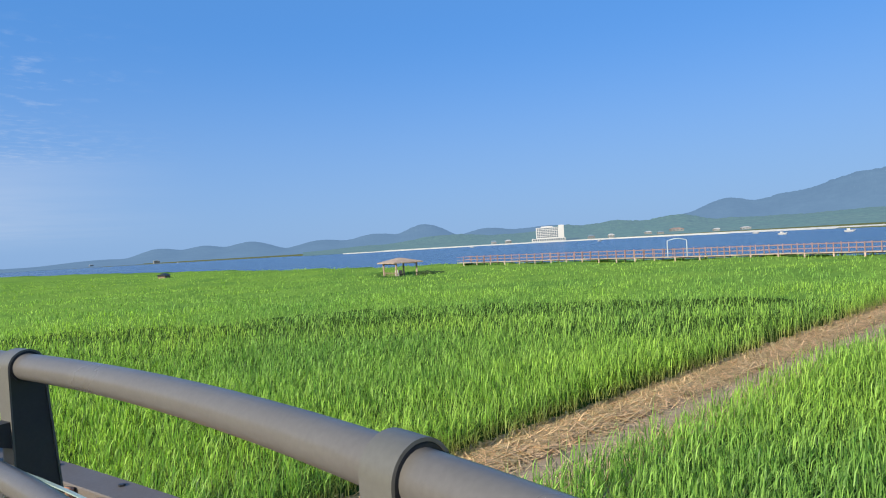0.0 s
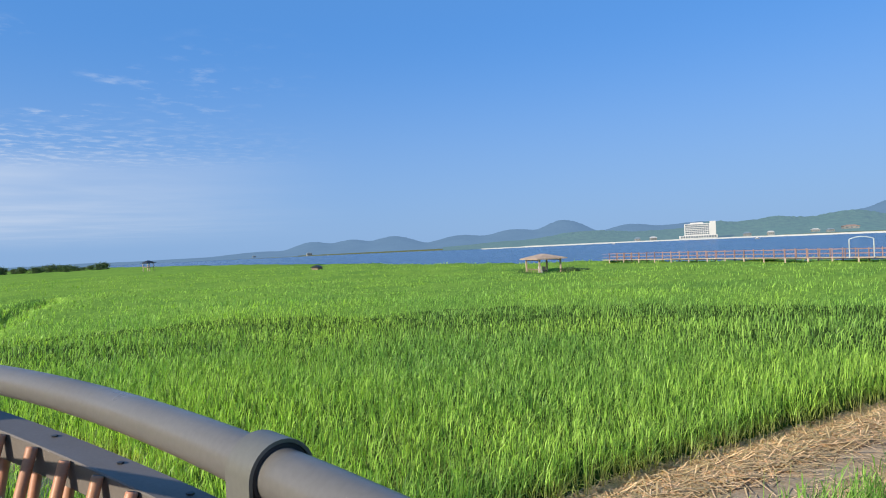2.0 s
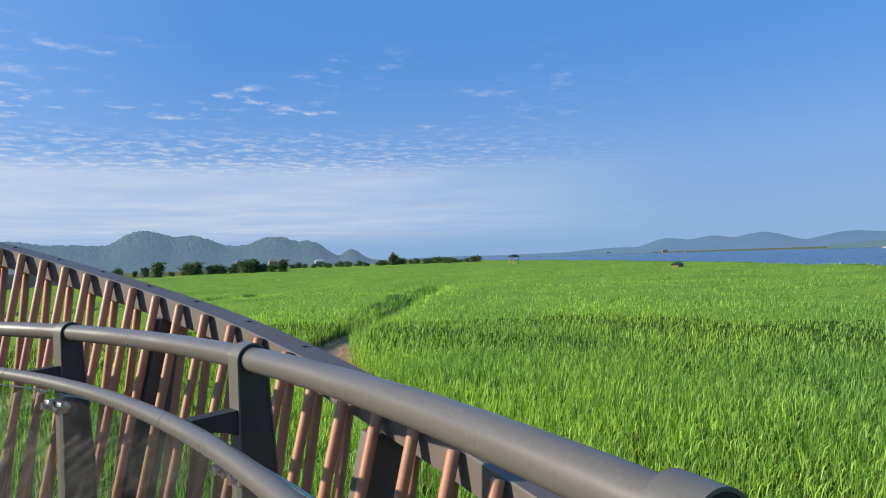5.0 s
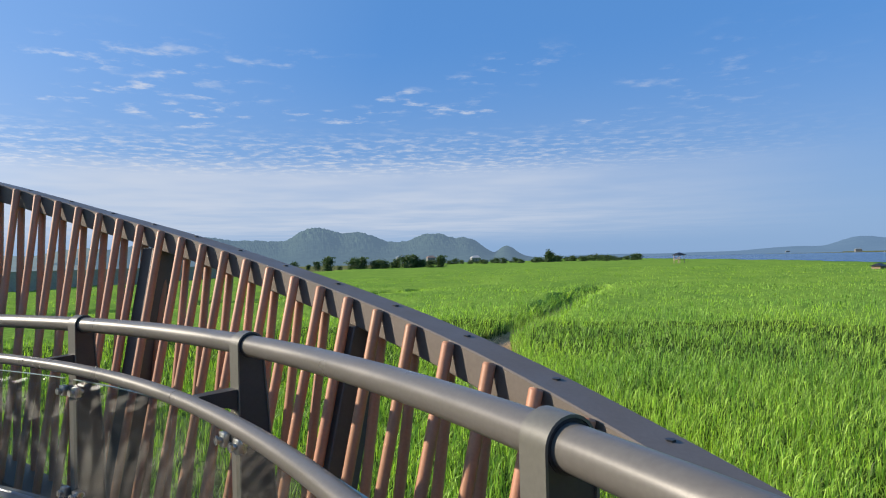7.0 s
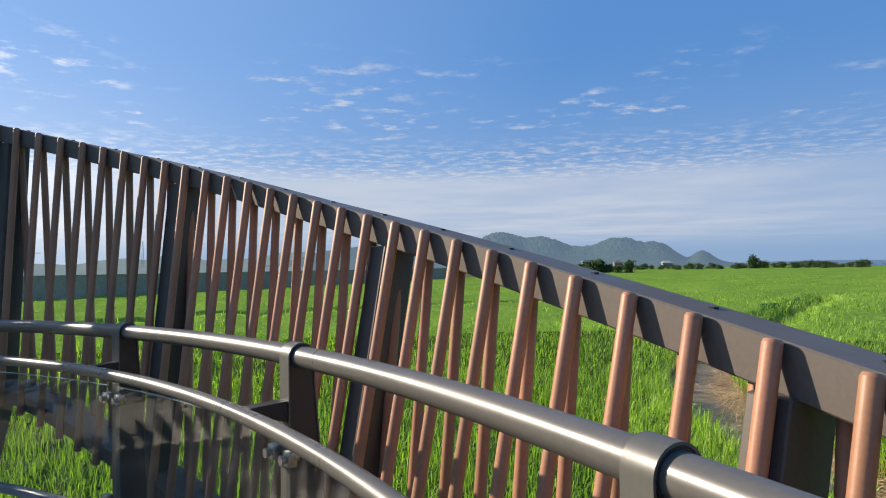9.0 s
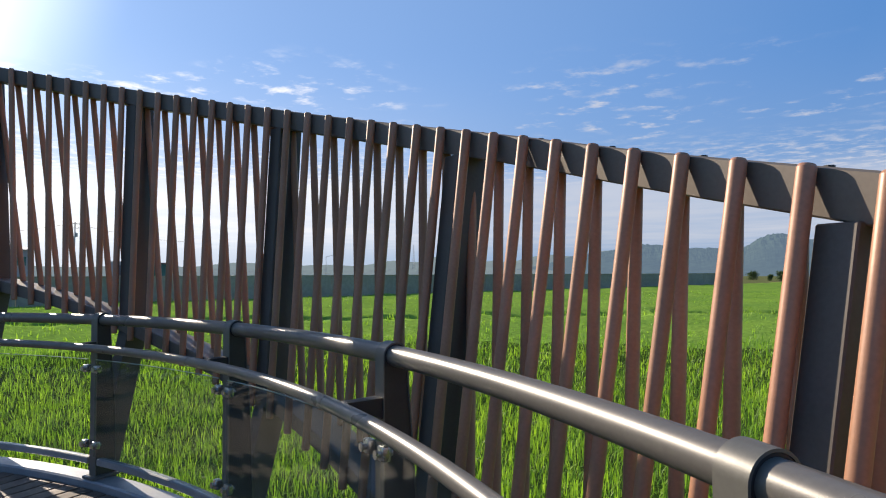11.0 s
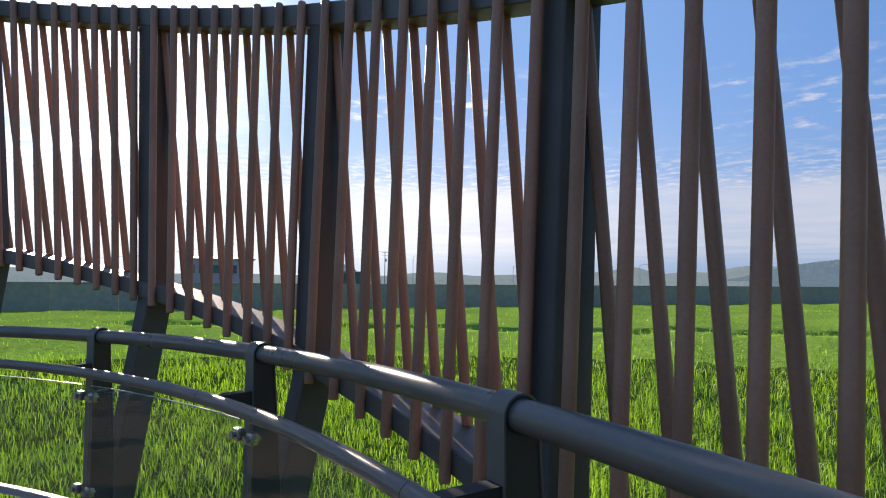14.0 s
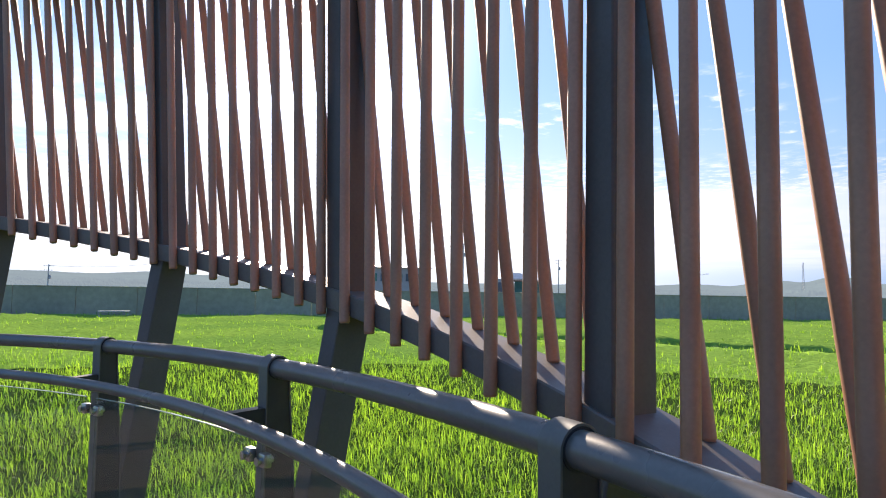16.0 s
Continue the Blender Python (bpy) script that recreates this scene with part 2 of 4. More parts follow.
def glass_material():
    m = bpy.data.materials.new("clear_glass")
    m.use_nodes = True
    t = m.node_tree
    t.nodes.clear()
    face = t.nodes.new("ShaderNodeLayerWeight")
    power, fres = t.nodes.new("ShaderNodeMath"), t.nodes.new("ShaderNodeMath")
    power.operation, fres.operation = "POWER", "MULTIPLY_ADD"
    power.inputs[1].default_value, fres.inputs[1].default_value, fres.inputs[2].default_value = 5.0, 0.8, 0.03
    t.links.new(face.outputs["Facing"], power.inputs[0])
    t.links.new(power.outputs[0], fres.inputs[0])
    gl, tr, mx = (t.nodes.new(k) for k in ("ShaderNodeBsdfGlossy", "ShaderNodeBsdfTransparent", "ShaderNodeMixShader"))
    gl.inputs["Roughness"].default_value = 0.02
    tr.inputs[0].default_value = (0.86, 0.89, 0.87, 1)
    dust, mx2 = t.nodes.new("ShaderNodeBsdfDiffuse"), t.nodes.new("ShaderNodeMixShader")
    dust.inputs[0].default_value = (0.5, 0.48, 0.43, 1)
    nz, r = t.nodes.new("ShaderNodeTexNoise"), t.nodes.new("ShaderNodeMapRange")
    nz.inputs["Scale"].default_value, nz.inputs["Detail"].default_value = 5, 8
    for i, v in enumerate((0.35, 0.8, 0.0, 0.045)):
        r.inputs[i + 1].default_value = v
    t.links.new(nz.outputs[0], r.inputs[0])
    t.links.new(r.outputs[0], mx2.inputs[0])
    t.links.new(tr.outputs[0], mx2.inputs[1])
    t.links.new(dust.outputs[0], mx2.inputs[2])
    t.links.new(fres.outputs[0], mx.inputs[0])
    t.links.new(mx2.outputs[0], mx.inputs[1])
    t.links.new(gl.outputs[0], mx.inputs[2])
    t.links.new(mx.outputs[0], t.nodes.new("ShaderNodeOutputMaterial").inputs[0])
    return m


def reed_material(name, green, green2, tan, z_tan, z_green, dim=0.28, pale=1.75):
    """Reed blades: green above, dry and tan at the foot, paler or darker from blade to blade and patch to patch."""
    m = bpy.data.materials.new(name)
    m.use_nodes = True
    t = m.node_tree
    b = t.nodes["Principled BSDF"]
    geo = t.nodes.new("ShaderNodeNewGeometry")

    def mapped(sock, lo, hi, a, z):
        r = t.nodes.new("ShaderNodeMapRange")
        for i, v in enumerate((lo, hi, a, z)):
            r.inputs[i + 1].default_value = v
        t.links.new(sock, r.inputs[0])
        return r.outputs[0]

    def mix(fac, a, z, blend="MIX"):
        n = t.nodes.new("ShaderNodeMix")
        n.data_type, n.blend_type = "RGBA", blend
        for sock, v in ((n.inputs[0], fac), (n.inputs[6], a), (n.inputs[7], z)):
            if hasattr(v, "links"):
                t.links.new(v, sock)
            else:
                sock.default_value = v
        return n.outputs[2]

    nz = t.nodes.new("ShaderNodeTexNoise")
    nz.inputs["Scale"].default_value, nz.inputs["Detail"].default_value = 0.09, 4
    t.links.new(geo.outputs["Position"], nz.inputs["Vector"])
    sep = t.nodes.new("ShaderNodeSeparateXYZ")
    t.links.new(geo.outputs["Position"], sep.inputs[0])
    col = mix(mapped(nz.outputs[0], 0.38, 0.62, 0, 1), (*green, 1), (*green2, 1))
    hs = t.nodes.new("ShaderNodeHueSaturation")
    t.links.new(mapped(geo.outputs["Random Per Island"], 0, 1, dim, pale), hs.inputs["Value"])
    t.links.new(mapped(geo.outputs["Random Per Island"], 0, 1, 0.515, 0.487), hs.inputs["Hue"])
    t.links.new(col, hs.inputs["Color"])
    col = mix(mapped(sep.outputs[2], z_tan, z_green, 1, 0), hs.outputs[0], (*tan, 1))
    t.links.new(col, b.inputs["Base Color"])
    b.inputs["Roughness"].default_value = 0.45
    b.inputs["Specular IOR Level"].default_value = 0.22
    tr, mx = t.nodes.new("ShaderNodeBsdfTranslucent"), t.nodes.new("ShaderNodeMixShader")
    t.links.new(mix(1.0, col, (1.4, 1.5, 0.62, 1), "MULTIPLY"), tr.inputs[0])
    mx.inputs[0].default_value = 0.45
    t.links.new(b.outputs[0], mx.inputs[1])
    t.links.new(tr.outputs[0], mx.inputs[2])
    t.links.new(mx.outputs[0], t.nodes["Material Output"].inputs[0])
    return m


def water_material():
    m = bpy.data.materials.new("estuary_water")
    m.use_nodes = True
    t = m.node_tree
    b = t.nodes["Principled BSDF"]
    b.inputs["Base Color"].default_value = (0.04, 0.085, 0.15, 1)
    b.inputs["Roughness"].default_value = 0.22
    b.inputs["IOR"].default_value = 1.33
    n, bp = t.nodes.new("ShaderNodeTexNoise"), t.nodes.new("ShaderNodeBump")
    geo = t.nodes.new("ShaderNodeNewGeometry")
    n.inputs["Scale"].default_value, n.inputs["Detail"].default_value = 0.5, 6
    bp.inputs["Strength"].default_value, bp.inputs["Distance"].default_value = 1.0, 0.6
    t.links.new(geo.outputs["Position"], n.inputs["Vector"])
    t.links.new(n.outputs[0], bp.inputs["Height"])
    t.links.new(bp.outputs[0], b.inputs["Normal"])
    return m


M_GLASS = glass_material()
M_REED = reed_material("reed_blades", (0.29, 0.44, 0.074), (0.20, 0.345, 0.074), (0.44, 0.33, 0.16), -3.5, -2.95)
M_GRASS = reed_material("grass_blades", (0.26, 0.42, 0.06), (0.19, 0.34, 0.06), (0.30, 0.30, 0.10), -3.75, -3.3, 0.5, 1.4)
M_REED_FAR = reed_material("far_reed_blades", (0.29, 0.43, 0.068), (0.22, 0.36, 0.068), (0.35, 0.30, 0.13), -3.6, -3.3, 0.7, 1.25)
M_HOUSE = material("far_house_wall", (0.24, 0.24, 0.225), 0.8, 0.0, 0.12, 0.2, 3, 0.0, random_ob=0.2)
M_WATER = water_material()
# The hills' blue emission stands in for haze in the air.
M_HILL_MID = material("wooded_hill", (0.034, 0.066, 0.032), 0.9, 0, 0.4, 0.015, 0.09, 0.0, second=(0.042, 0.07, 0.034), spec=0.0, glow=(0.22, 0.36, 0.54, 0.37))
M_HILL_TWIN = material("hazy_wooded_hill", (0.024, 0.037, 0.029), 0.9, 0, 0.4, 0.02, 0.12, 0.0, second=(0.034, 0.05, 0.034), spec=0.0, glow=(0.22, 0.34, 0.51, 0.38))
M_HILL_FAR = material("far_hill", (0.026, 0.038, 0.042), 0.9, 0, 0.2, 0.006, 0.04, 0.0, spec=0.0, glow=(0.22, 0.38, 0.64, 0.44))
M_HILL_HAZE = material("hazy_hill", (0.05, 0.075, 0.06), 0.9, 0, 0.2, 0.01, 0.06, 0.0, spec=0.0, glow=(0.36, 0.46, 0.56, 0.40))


# ---- building blocks ----
def mesh_object(name, bm, mat, parent=None, smooth=False, label=""):
    me = bpy.data.meshes.new(name)
    bmesh.ops.recalc_face_normals(bm, faces=bm.faces)
    bm.to_mesh(me)
    bm.free()
    me.materials.append(mat)
    if smooth:
        me.shade_smooth()
        me.set_sharp_from_angle(angle=radians(40))
    ob = new(name, me)
    if parent:
        ob.parent = parent
    return tagged(ob, label=label)


def part(name, bm, mat, parent, label="", smooth=False):
    return mesh_object(name, bm, mat, parent, smooth, label)


def shared(name, me, parent, m):
    ob = new(name, me)
    ob.parent, ob.matrix_basis = parent, m
    return ob


def thing(name, label, category, group="", kind="", at=None):
    ob = new(name)
    ob.empty_display_size = 0.2
    if at is not None:
        ob.matrix_basis = at
    return tagged(ob, label, category, group, kind)


def add_box(bm, sx, sy, sz, m=None, bevel=0.0):
    m = m or Matrix()
    got = bmesh.ops.create_cube(bm, size=1.0, matrix=m @ Matrix.Diagonal((sx, sy, sz, 1)))["verts"]
    if bevel:
        edges = list({e for v in got for e in v.link_edges})
        bmesh.ops.bevel(bm, geom=edges, offset=bevel, segments=2, affect="EDGES", profile=0.5)
    return bm


def box(sx, sy, sz, m=None, bevel=0.0):
    return add_box(bmesh.new(), sx, sy, sz, m, bevel)


def add_tube(bm, a, b, r0, r1=None, n=10):
    a, b = Vector(a), Vector(b)
    m = Matrix.Translation((a + b) / 2) @ (b - a).to_track_quat("Z", "Y").to_matrix().to_4x4()
    bmesh.ops.create_cone(bm, cap_ends=True, segments=n, radius1=r0, radius2=r0 if r1 is None else r1, depth=(b - a).length, matrix=m)
    return bm


def tube(a, b, r0, r1=None, n=10):
    return add_tube(bmesh.new(), a, b, r0, r1, n)


def polar(r, deg, z):
    return Vector((r * math.cos(radians(deg)), r * math.sin(radians(deg)), z))


def by_azimuth(az, d, z):
    """A place seen from the deck at an azimuth from +y towards -x, d metres away."""
    return Vector((4.5 - d * math.sin(radians(az)), 3.0 + d * math.cos(radians(az)), z))


def east(az, d, z):
    """The same from the walkway's eastern start."""
    return by_azimuth(az, d, z) + Vector((1.1, -5.1, 0))


def from_west(az, d, z):
    """The same from the walkway's western end."""
    return by_azimuth(az, d, z) + Vector((-4.3, 2.6, 0))


def sweep(section, degs, r_of, z_of, close=True):
    """A section of (dr, dz) points drawn along the arc."""
    bm = bmesh.new()
    rings = [[bm.verts.new(polar(r_of(d) + dr, d, z_of(d) + dz)) for dr, dz in section] for d in degs]
    n = len(section)
    for a, b in zip(rings, rings[1:]):
        for i in range(n if close else n - 1):
            bm.faces.new((a[i], a[(i + 1) % n], b[(i + 1) % n], b[i]))
    if close:
        bm.faces.new(rings[0][::-1])
        bm.faces.new(rings[-1])
    return bm


def circle(r, n=20):
    return [(r * math.cos(2 * math.pi * i / n), r * math.sin(2 * math.pi * i / n)) for i in range(n)]


def rounded(w, h, c):
    """A box section, w by h, its corners cut by c, hung from its top inner edge at (0, 0)."""
    return [(c, 0), (w - c, 0), (w, -c), (w, -h + c), (w - c, -h), (c, -h), (0, -h + c), (0, -c)]


def steps(a, b, n):
    return [a + (b - a) * i / n for i in range(n + 1)]


# ---- plan of the walkway ----
STEP = 14.428                          # degrees between two posts
R_POST, R_LOW, R_SCREEN = 6.423, 6.19, 7.08
GROUND = -3.7


def z_deck(deg):
    b = radians(deg) - 1.0
    return -0.030 * b - 0.034 * b * b


def smooth_curve(xs, ys):
    fine = np.arange(xs[0] - 20, xs[-1] + 20, 0.5)
    v = np.interp(fine, xs, ys)
    k = np.exp(-0.5 * (np.arange(-16, 17) * 0.5 / 2.6) ** 2)
    v = np.convolve(np.pad(v, 16, "edge"), k / k.sum(), "valid")
    return lambda d: float(np.interp(d, fine, v))


z_top = smooth_curve([-40, -10, 7, 18, 28, 33, 38, 44, 52, 58, 66, 73, 80, 86, 92, 98, 104, 110, 115, 121, 136, 175],
                     [0.18, 0.27, 0.42, 0.60, 0.83, 0.97, 1.12, 1.28, 1.49, 1.665, 1.89, 2.12, 2.33, 2.51, 2.69, 2.865, 3.03, 3.20, 3.345, 3.50, 3.84, 4.2])
z_low = smooth_curve([-40, 10, 30, 46, 57, 70, 80.6, 84.3, 88, 93, 97.7, 102.7, 107.5, 112.3, 117, 122, 128, 134, 141, 150, 175],
                     [-1.3, -1.25, -1.0, -0.68, -0.40, -0.07, 0.21, 0.345, 0.48, 0.63, 0.765, 0.92, 1.06, 1.185, 1.295, 1.40, 1.51, 1.62, 1.745, 1.88, 2.2])

# ---- ground, water, levee ----
SHORE_AZ = [-180, -140, -100, -91, -77, -67, -58, -50, -42, -32, -25, -19, -16, -12]
SHORE_D = [92, 92, 92, 93, 101, 114, 130, 142, 165, 260, 390, 560, 800, 2600]
FAR_AZ = [-180, -110, -91, -81, -70, -57, -47, -28, -12]
FAR_D = [420, 430, 540, 780, 1050, 1100, 1250, 2000, 2600]


def ground_height(x, y):
    dx, dy = x - 5.6, y + 2.1
    d = np.hypot(dx, dy)
    az = np.degrees(np.arctan2(-dx, dy))
    near = np.interp(az, SHORE_AZ, SHORE_D)
    far = np.interp(az, FAR_AZ, FAR_D)
    wet = np.clip((d - near) / 6, 0, 1) * np.clip((far - d) / 12, 0, 1) * (az < -12)
    return GROUND - 3.0 * wet + 0.05 * np.sin(x * 0.7) * np.sin(y * 0.53) * (d < 150)


def from_arrays(name, verts, faces_idx, sizes, mat, smooth=False):
    me = bpy.data.meshes.new(name)
    me.vertices.add(len(verts))
    me.vertices.foreach_set("co", np.ascontiguousarray(verts, dtype=np.float32).ravel())
    me.loops.add(len(faces_idx))
    me.loops.foreach_set("vertex_index", np.ascontiguousarray(faces_idx, dtype=np.int32))
    starts = np.concatenate(([0], np.cumsum(sizes)[:-1])).astype(np.int32)
    me.polygons.add(len(sizes))
    me.polygons.foreach_set("loop_start", starts)
    me.update(calc_edges=True)
    me.validate()
    me.materials.append(mat)
    if smooth:
        me.shade_smooth()
    return new(name, me)


def polar_sheet(name, radii, count, height, mat):
    az = np.linspace(0, 2 * np.pi, count, endpoint=False)
    rr, aa = np.meshgrid(radii, az, indexing="ij")
    x, y = 4.5 - rr * np.sin(aa), 3.0 + rr * np.cos(aa)
    v = np.stack([x, y, height(x, y)], -1).reshape(-1, 3)
    n = len(radii)
    i, j = np.meshgrid(np.arange(n - 1), np.arange(count), indexing="ij")
    jn = (j + 1) % count
    f = np.stack([i * count + j, (i + 1) * count + j, (i + 1) * count + jn, i * count + jn], -1).reshape(-1)
    return from_arrays(name, v, f, np.full(len(f) // 4, 4), mat, True)


ground = polar_sheet("ground", np.concatenate(([0.01], np.geomspace(2, 4600, 150))), 420, ground_height, M_SOIL)
tagged(ground, "brown marsh soil under the reed beds", "ground", kind="structure")
water = polar_sheet("water", np.geomspace(20, 4500, 12), 64, lambda x, y: np.full_like(x, -4.35), M_WATER)
tagged(water, "calm blue estuary water reaching the far shore", "water", kind="structure")

# The mown track and the ditch across the field
TRACK = [(90, -15), (60, -8), (47, -4.4), (35, -0.9), (24, 2.3), (17, 4.3), (12.5, 5.2), (8.4, 6.0)]
TRACK_W = [2.2, 2.0, 1.9, 1.85, 1.8, 1.75, 1.5, 1.2]
NORTH = [(9.9, 14.2), (8.6, 18.5), (7.1, 24), (6.5, 30), (7.4, 38), (11.5, 49), (16.5, 64), (24, 86)]
NORTH_W = [1.0, 1.35, 1.4, 1.3, 1.0, 0.75, 0.7, 0.5]
DITCH = [(-66, 12), (-43, 43), (-23, 68), (2, 92)]
DITCH_W = [0.9, 0.8, 0.8, 0.7]


def line_points(line, widths, gap):
    p = np.array(line, float)
    s = np.concatenate(([0], np.cumsum(np.hypot(*np.diff(p, axis=0).T))))
    t = np.arange(0, s[-1], gap)
    return np.stack([np.interp(t, s, p[:, 0]), np.interp(t, s, p[:, 1])], 1), np.interp(t, s, widths)


TRACK_P, TRACK_WP = line_points(TRACK, TRACK_W, 0.5)
NORTH_P, NORTH_WP = line_points(NORTH, NORTH_W, 0.5)
DITCH_P, DITCH_WP = line_points(DITCH, DITCH_W, 1.0)


def off_track(x, y):
    """How far a place lies outside the track (negative: on it)."""
    best = np.full(x.shape, 1e3)
    for pts, w in ((TRACK_P, TRACK_WP), (NORTH_P, NORTH_WP), (DITCH_P, DITCH_WP)):
        for (px, py), pw in zip(pts, w):
            np.minimum(best, np.hypot(x - px, y - py) - pw, out=best)
    return best


M_TRACK = material("track_soil", (0.42, 0.31, 0.205), 0.95, 0, 0.3, 0.9, 14, 0.03, 10, second=(0.30, 0.225, 0.15), spec=0.0)


def build_track(points, widths):
    bm = bmesh.new()
    rows = []
    n = len(points)
    for i in range(0, n, 2):
        d = Vector((*(points[min(i + 2, n - 1)] - points[max(i - 2, 0)]), 0)).normalized()
        side = Vector((-d.y, d.x, 0))
        mid = Vector((*points[i], GROUND + 0.055))
        rows.append([bm.verts.new(mid + side * (k * widths[i] * 1.15) + Vector((0, 0, 0.02 * (1 - k * k) + random.uniform(-0.012, 0.012)))) for k in (-1, -0.6, -0.2, 0.2, 0.6, 1)])
    for p, q in zip(rows, rows[1:]):
        for i in range(5):
            bm.faces.new((p[i], p[i + 1], q[i + 1], q[i]))
    return tagged(mesh_object("track", bm, M_TRACK, smooth=True), "mown bare earth track between the reed beds", "path", kind="structure")


build_track(TRACK_P, TRACK_WP)
build_track(NORTH_P, NORTH_WP)


# ---- reeds and grass ----
def reed_tops(x, y):
    """How high the growth stands above the ground."""
    swell = 0.16 * np.sin(x * 0.21 + 1.3) * np.sin(y * 0.17) + 0.10 * np.sin(x * 0.53 + y * 0.37)
    swell += 0.07 * np.sin(x * 1.7 + 2 * np.sin(y * 1.1)) * np.sin(y * 1.5 + 1.7 * np.sin(x * 0.8))
    hollow = np.sin(x * 0.31 + 2.1 * np.sin(y * 0.13)) * np.sin(y * 0.27 + 1.6 * np.sin(x * 0.17))
    swell -= 0.2 * np.clip(hollow - 0.62, 0, 1) / 0.38
    inner = np.hypot(x, y)
    # the strip between the walkway and the track, and the meadow to the west, stand lower
    west = np.clip((-x - 2 + 0.15 * y) / 10, 0, 1)
    low = np.clip((16 - inner) / 5, 0, 1) * np.clip((9.5 - x) / 6, 0, 1)
    return 1.42 + swell - 0.35 * np.maximum(west, low)


def scatter(rng, r0, r1, per_m2):
    first = -142 if r1 < 35 else -110
    area = math.pi * (r1 * r1 - r0 * r0) * (122 - first) / 360
    n = int(area * per_m2)
    r = np.sqrt(rng.uniform(r0 * r0, r1 * r1, n))
    a = np.radians(rng.uniform(first, 122, n))
    return 4.5 - r * np.sin(a), 3.0 + r * np.cos(a)


def blades(name, x, y, rng, width, length, lean, mat, droop=0.35, leaves=5, spread=0.035):
    """Stalks that each carry several bent leaves, every leaf a strip of two faces ending in a tip."""
    stalk = reed_tops(x, y) * rng.uniform(0.80, 1.12, len(x))
    x, y, stalk = (np.repeat(v, leaves) for v in (x, y, stalk))
    n = len(x)
    x, y = x + rng.normal(0, spread, n), y + rng.normal(0, spread, n)
    rank = np.tile(np.linspace(0, 1, leaves), n // leaves)          # 0: the lowest leaf, 1: the tip
    ln = length * rng.uniform(0.65, 1.25, n) * (1.1 - 0.25 * rank)
    wd = width * rng.uniform(0.6, 1.3, n)
    a = rng.uniform(0, 2 * np.pi, n)
    out = np.stack([np.cos(a), np.sin(a), np.zeros(n)], 1)
    side = np.stack([-np.sin(a + 0.4), np.cos(a + 0.4), np.zeros(n)], 1)
    tilt = rng.uniform(0.08, lean, n) * (1.25 - 0.7 * rank)
    base = np.maximum(stalk * (0.42 + 0.58 * rank) - ln * 0.9 * (0.55 + 0.45 * rank), 0.0)
    foot = np.stack([x, y, GROUND + base], 1)
    wind = np.array([0.16, -0.10, 0]) * lean
    mid = foot + (out * tilt[:, None] * 0.6 + wind * 0.4 + np.array([0, 0, 1])) * (ln * 0.58)[:, None]
    bend = droop * rng.uniform(0, 1.3, n) * (1.2 - 0.6 * rank)
    up = np.stack([np.zeros(n), np.zeros(n), 0.78 - 0.6 * bend], 1)
    tip = mid + (out * (tilt + bend)[:, None] + wind + up) * (ln * 0.5)[:, None]
    w = wd[:, None] * side
    v = np.stack([foot - w * 0.3, foot + w * 0.3, mid + w * 0.5, mid - w * 0.5, tip], 1).reshape(-1, 3)
    b = np.arange(n)[:, None] * 5
    f = np.concatenate([b + np.array([[0, 1, 2, 3]]), b + np.array([[3, 2, 4]])], 1).reshape(-1)
    return from_arrays(name, v, f, np.tile([4, 3], n), mat)


def water_edge(x, y):
    """Metres of land left before the water, along the view from the deck."""
    az = np.degrees(np.arctan2(-(x - 5.6), y + 2.1))
    return np.interp(az, SHORE_AZ, SHORE_D) - np.hypot(x - 5.6, y + 2.1)


def levee_side(x, y):
    """Positive on the field's side of the levee."""
    return (x + 100.6) - 0.133 * (y + 22.8)


def grow(name, r0, r1, density, width, length, lean, seed, mat=None, droop=0.35, meadow=None, label="", leaves=5, edge=None, spread=0.035):
    rng = np.random.default_rng(seed)
    x, y = scatter(rng, r0, r1, density)
    ok = (off_track(x, y) > 0) & (water_edge(x, y) > 2) & (np.hypot(x, y) > 7.9) & (levee_side(x, y) > 1.5)
    ok &= ~((np.hypot(x - GAZEBO.x, y - GAZEBO.y) < 3.6))
    if meadow is not None:
        west = (x < 5) & (np.degrees(np.arctan2(-(x - 4.5), y - 3.0)) > 3)
        ok &= west == meadow
    if edge:
        ok &= off_track(x, y) < edge
    x, y = x[ok], y[ok]
    return tagged(blades(name, x, y, rng, width, length, lean, mat or M_REED, droop, leaves, spread), label, "reeds", kind="stuff")


GAZEBO = east(-52.3, 92, 0)


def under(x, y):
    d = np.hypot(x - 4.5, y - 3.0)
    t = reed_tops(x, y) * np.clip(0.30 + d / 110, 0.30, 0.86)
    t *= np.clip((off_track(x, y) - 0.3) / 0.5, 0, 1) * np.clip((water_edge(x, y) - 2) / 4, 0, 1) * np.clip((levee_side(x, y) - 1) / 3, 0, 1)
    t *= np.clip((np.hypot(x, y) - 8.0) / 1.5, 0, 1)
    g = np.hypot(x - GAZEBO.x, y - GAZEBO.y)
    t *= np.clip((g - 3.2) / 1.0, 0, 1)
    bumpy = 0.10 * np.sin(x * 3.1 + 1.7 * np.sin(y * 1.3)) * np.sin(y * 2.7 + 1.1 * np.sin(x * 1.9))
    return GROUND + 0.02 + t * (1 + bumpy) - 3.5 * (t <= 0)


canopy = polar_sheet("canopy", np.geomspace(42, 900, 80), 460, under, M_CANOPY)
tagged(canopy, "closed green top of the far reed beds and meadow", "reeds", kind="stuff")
# Dark sheet under the near blades, painting the shade in their gaps.
undergrowth = polar_sheet("undergrowth", np.arange(3.0, 42.6, 0.45), 560, under, M_REED_SHADE)
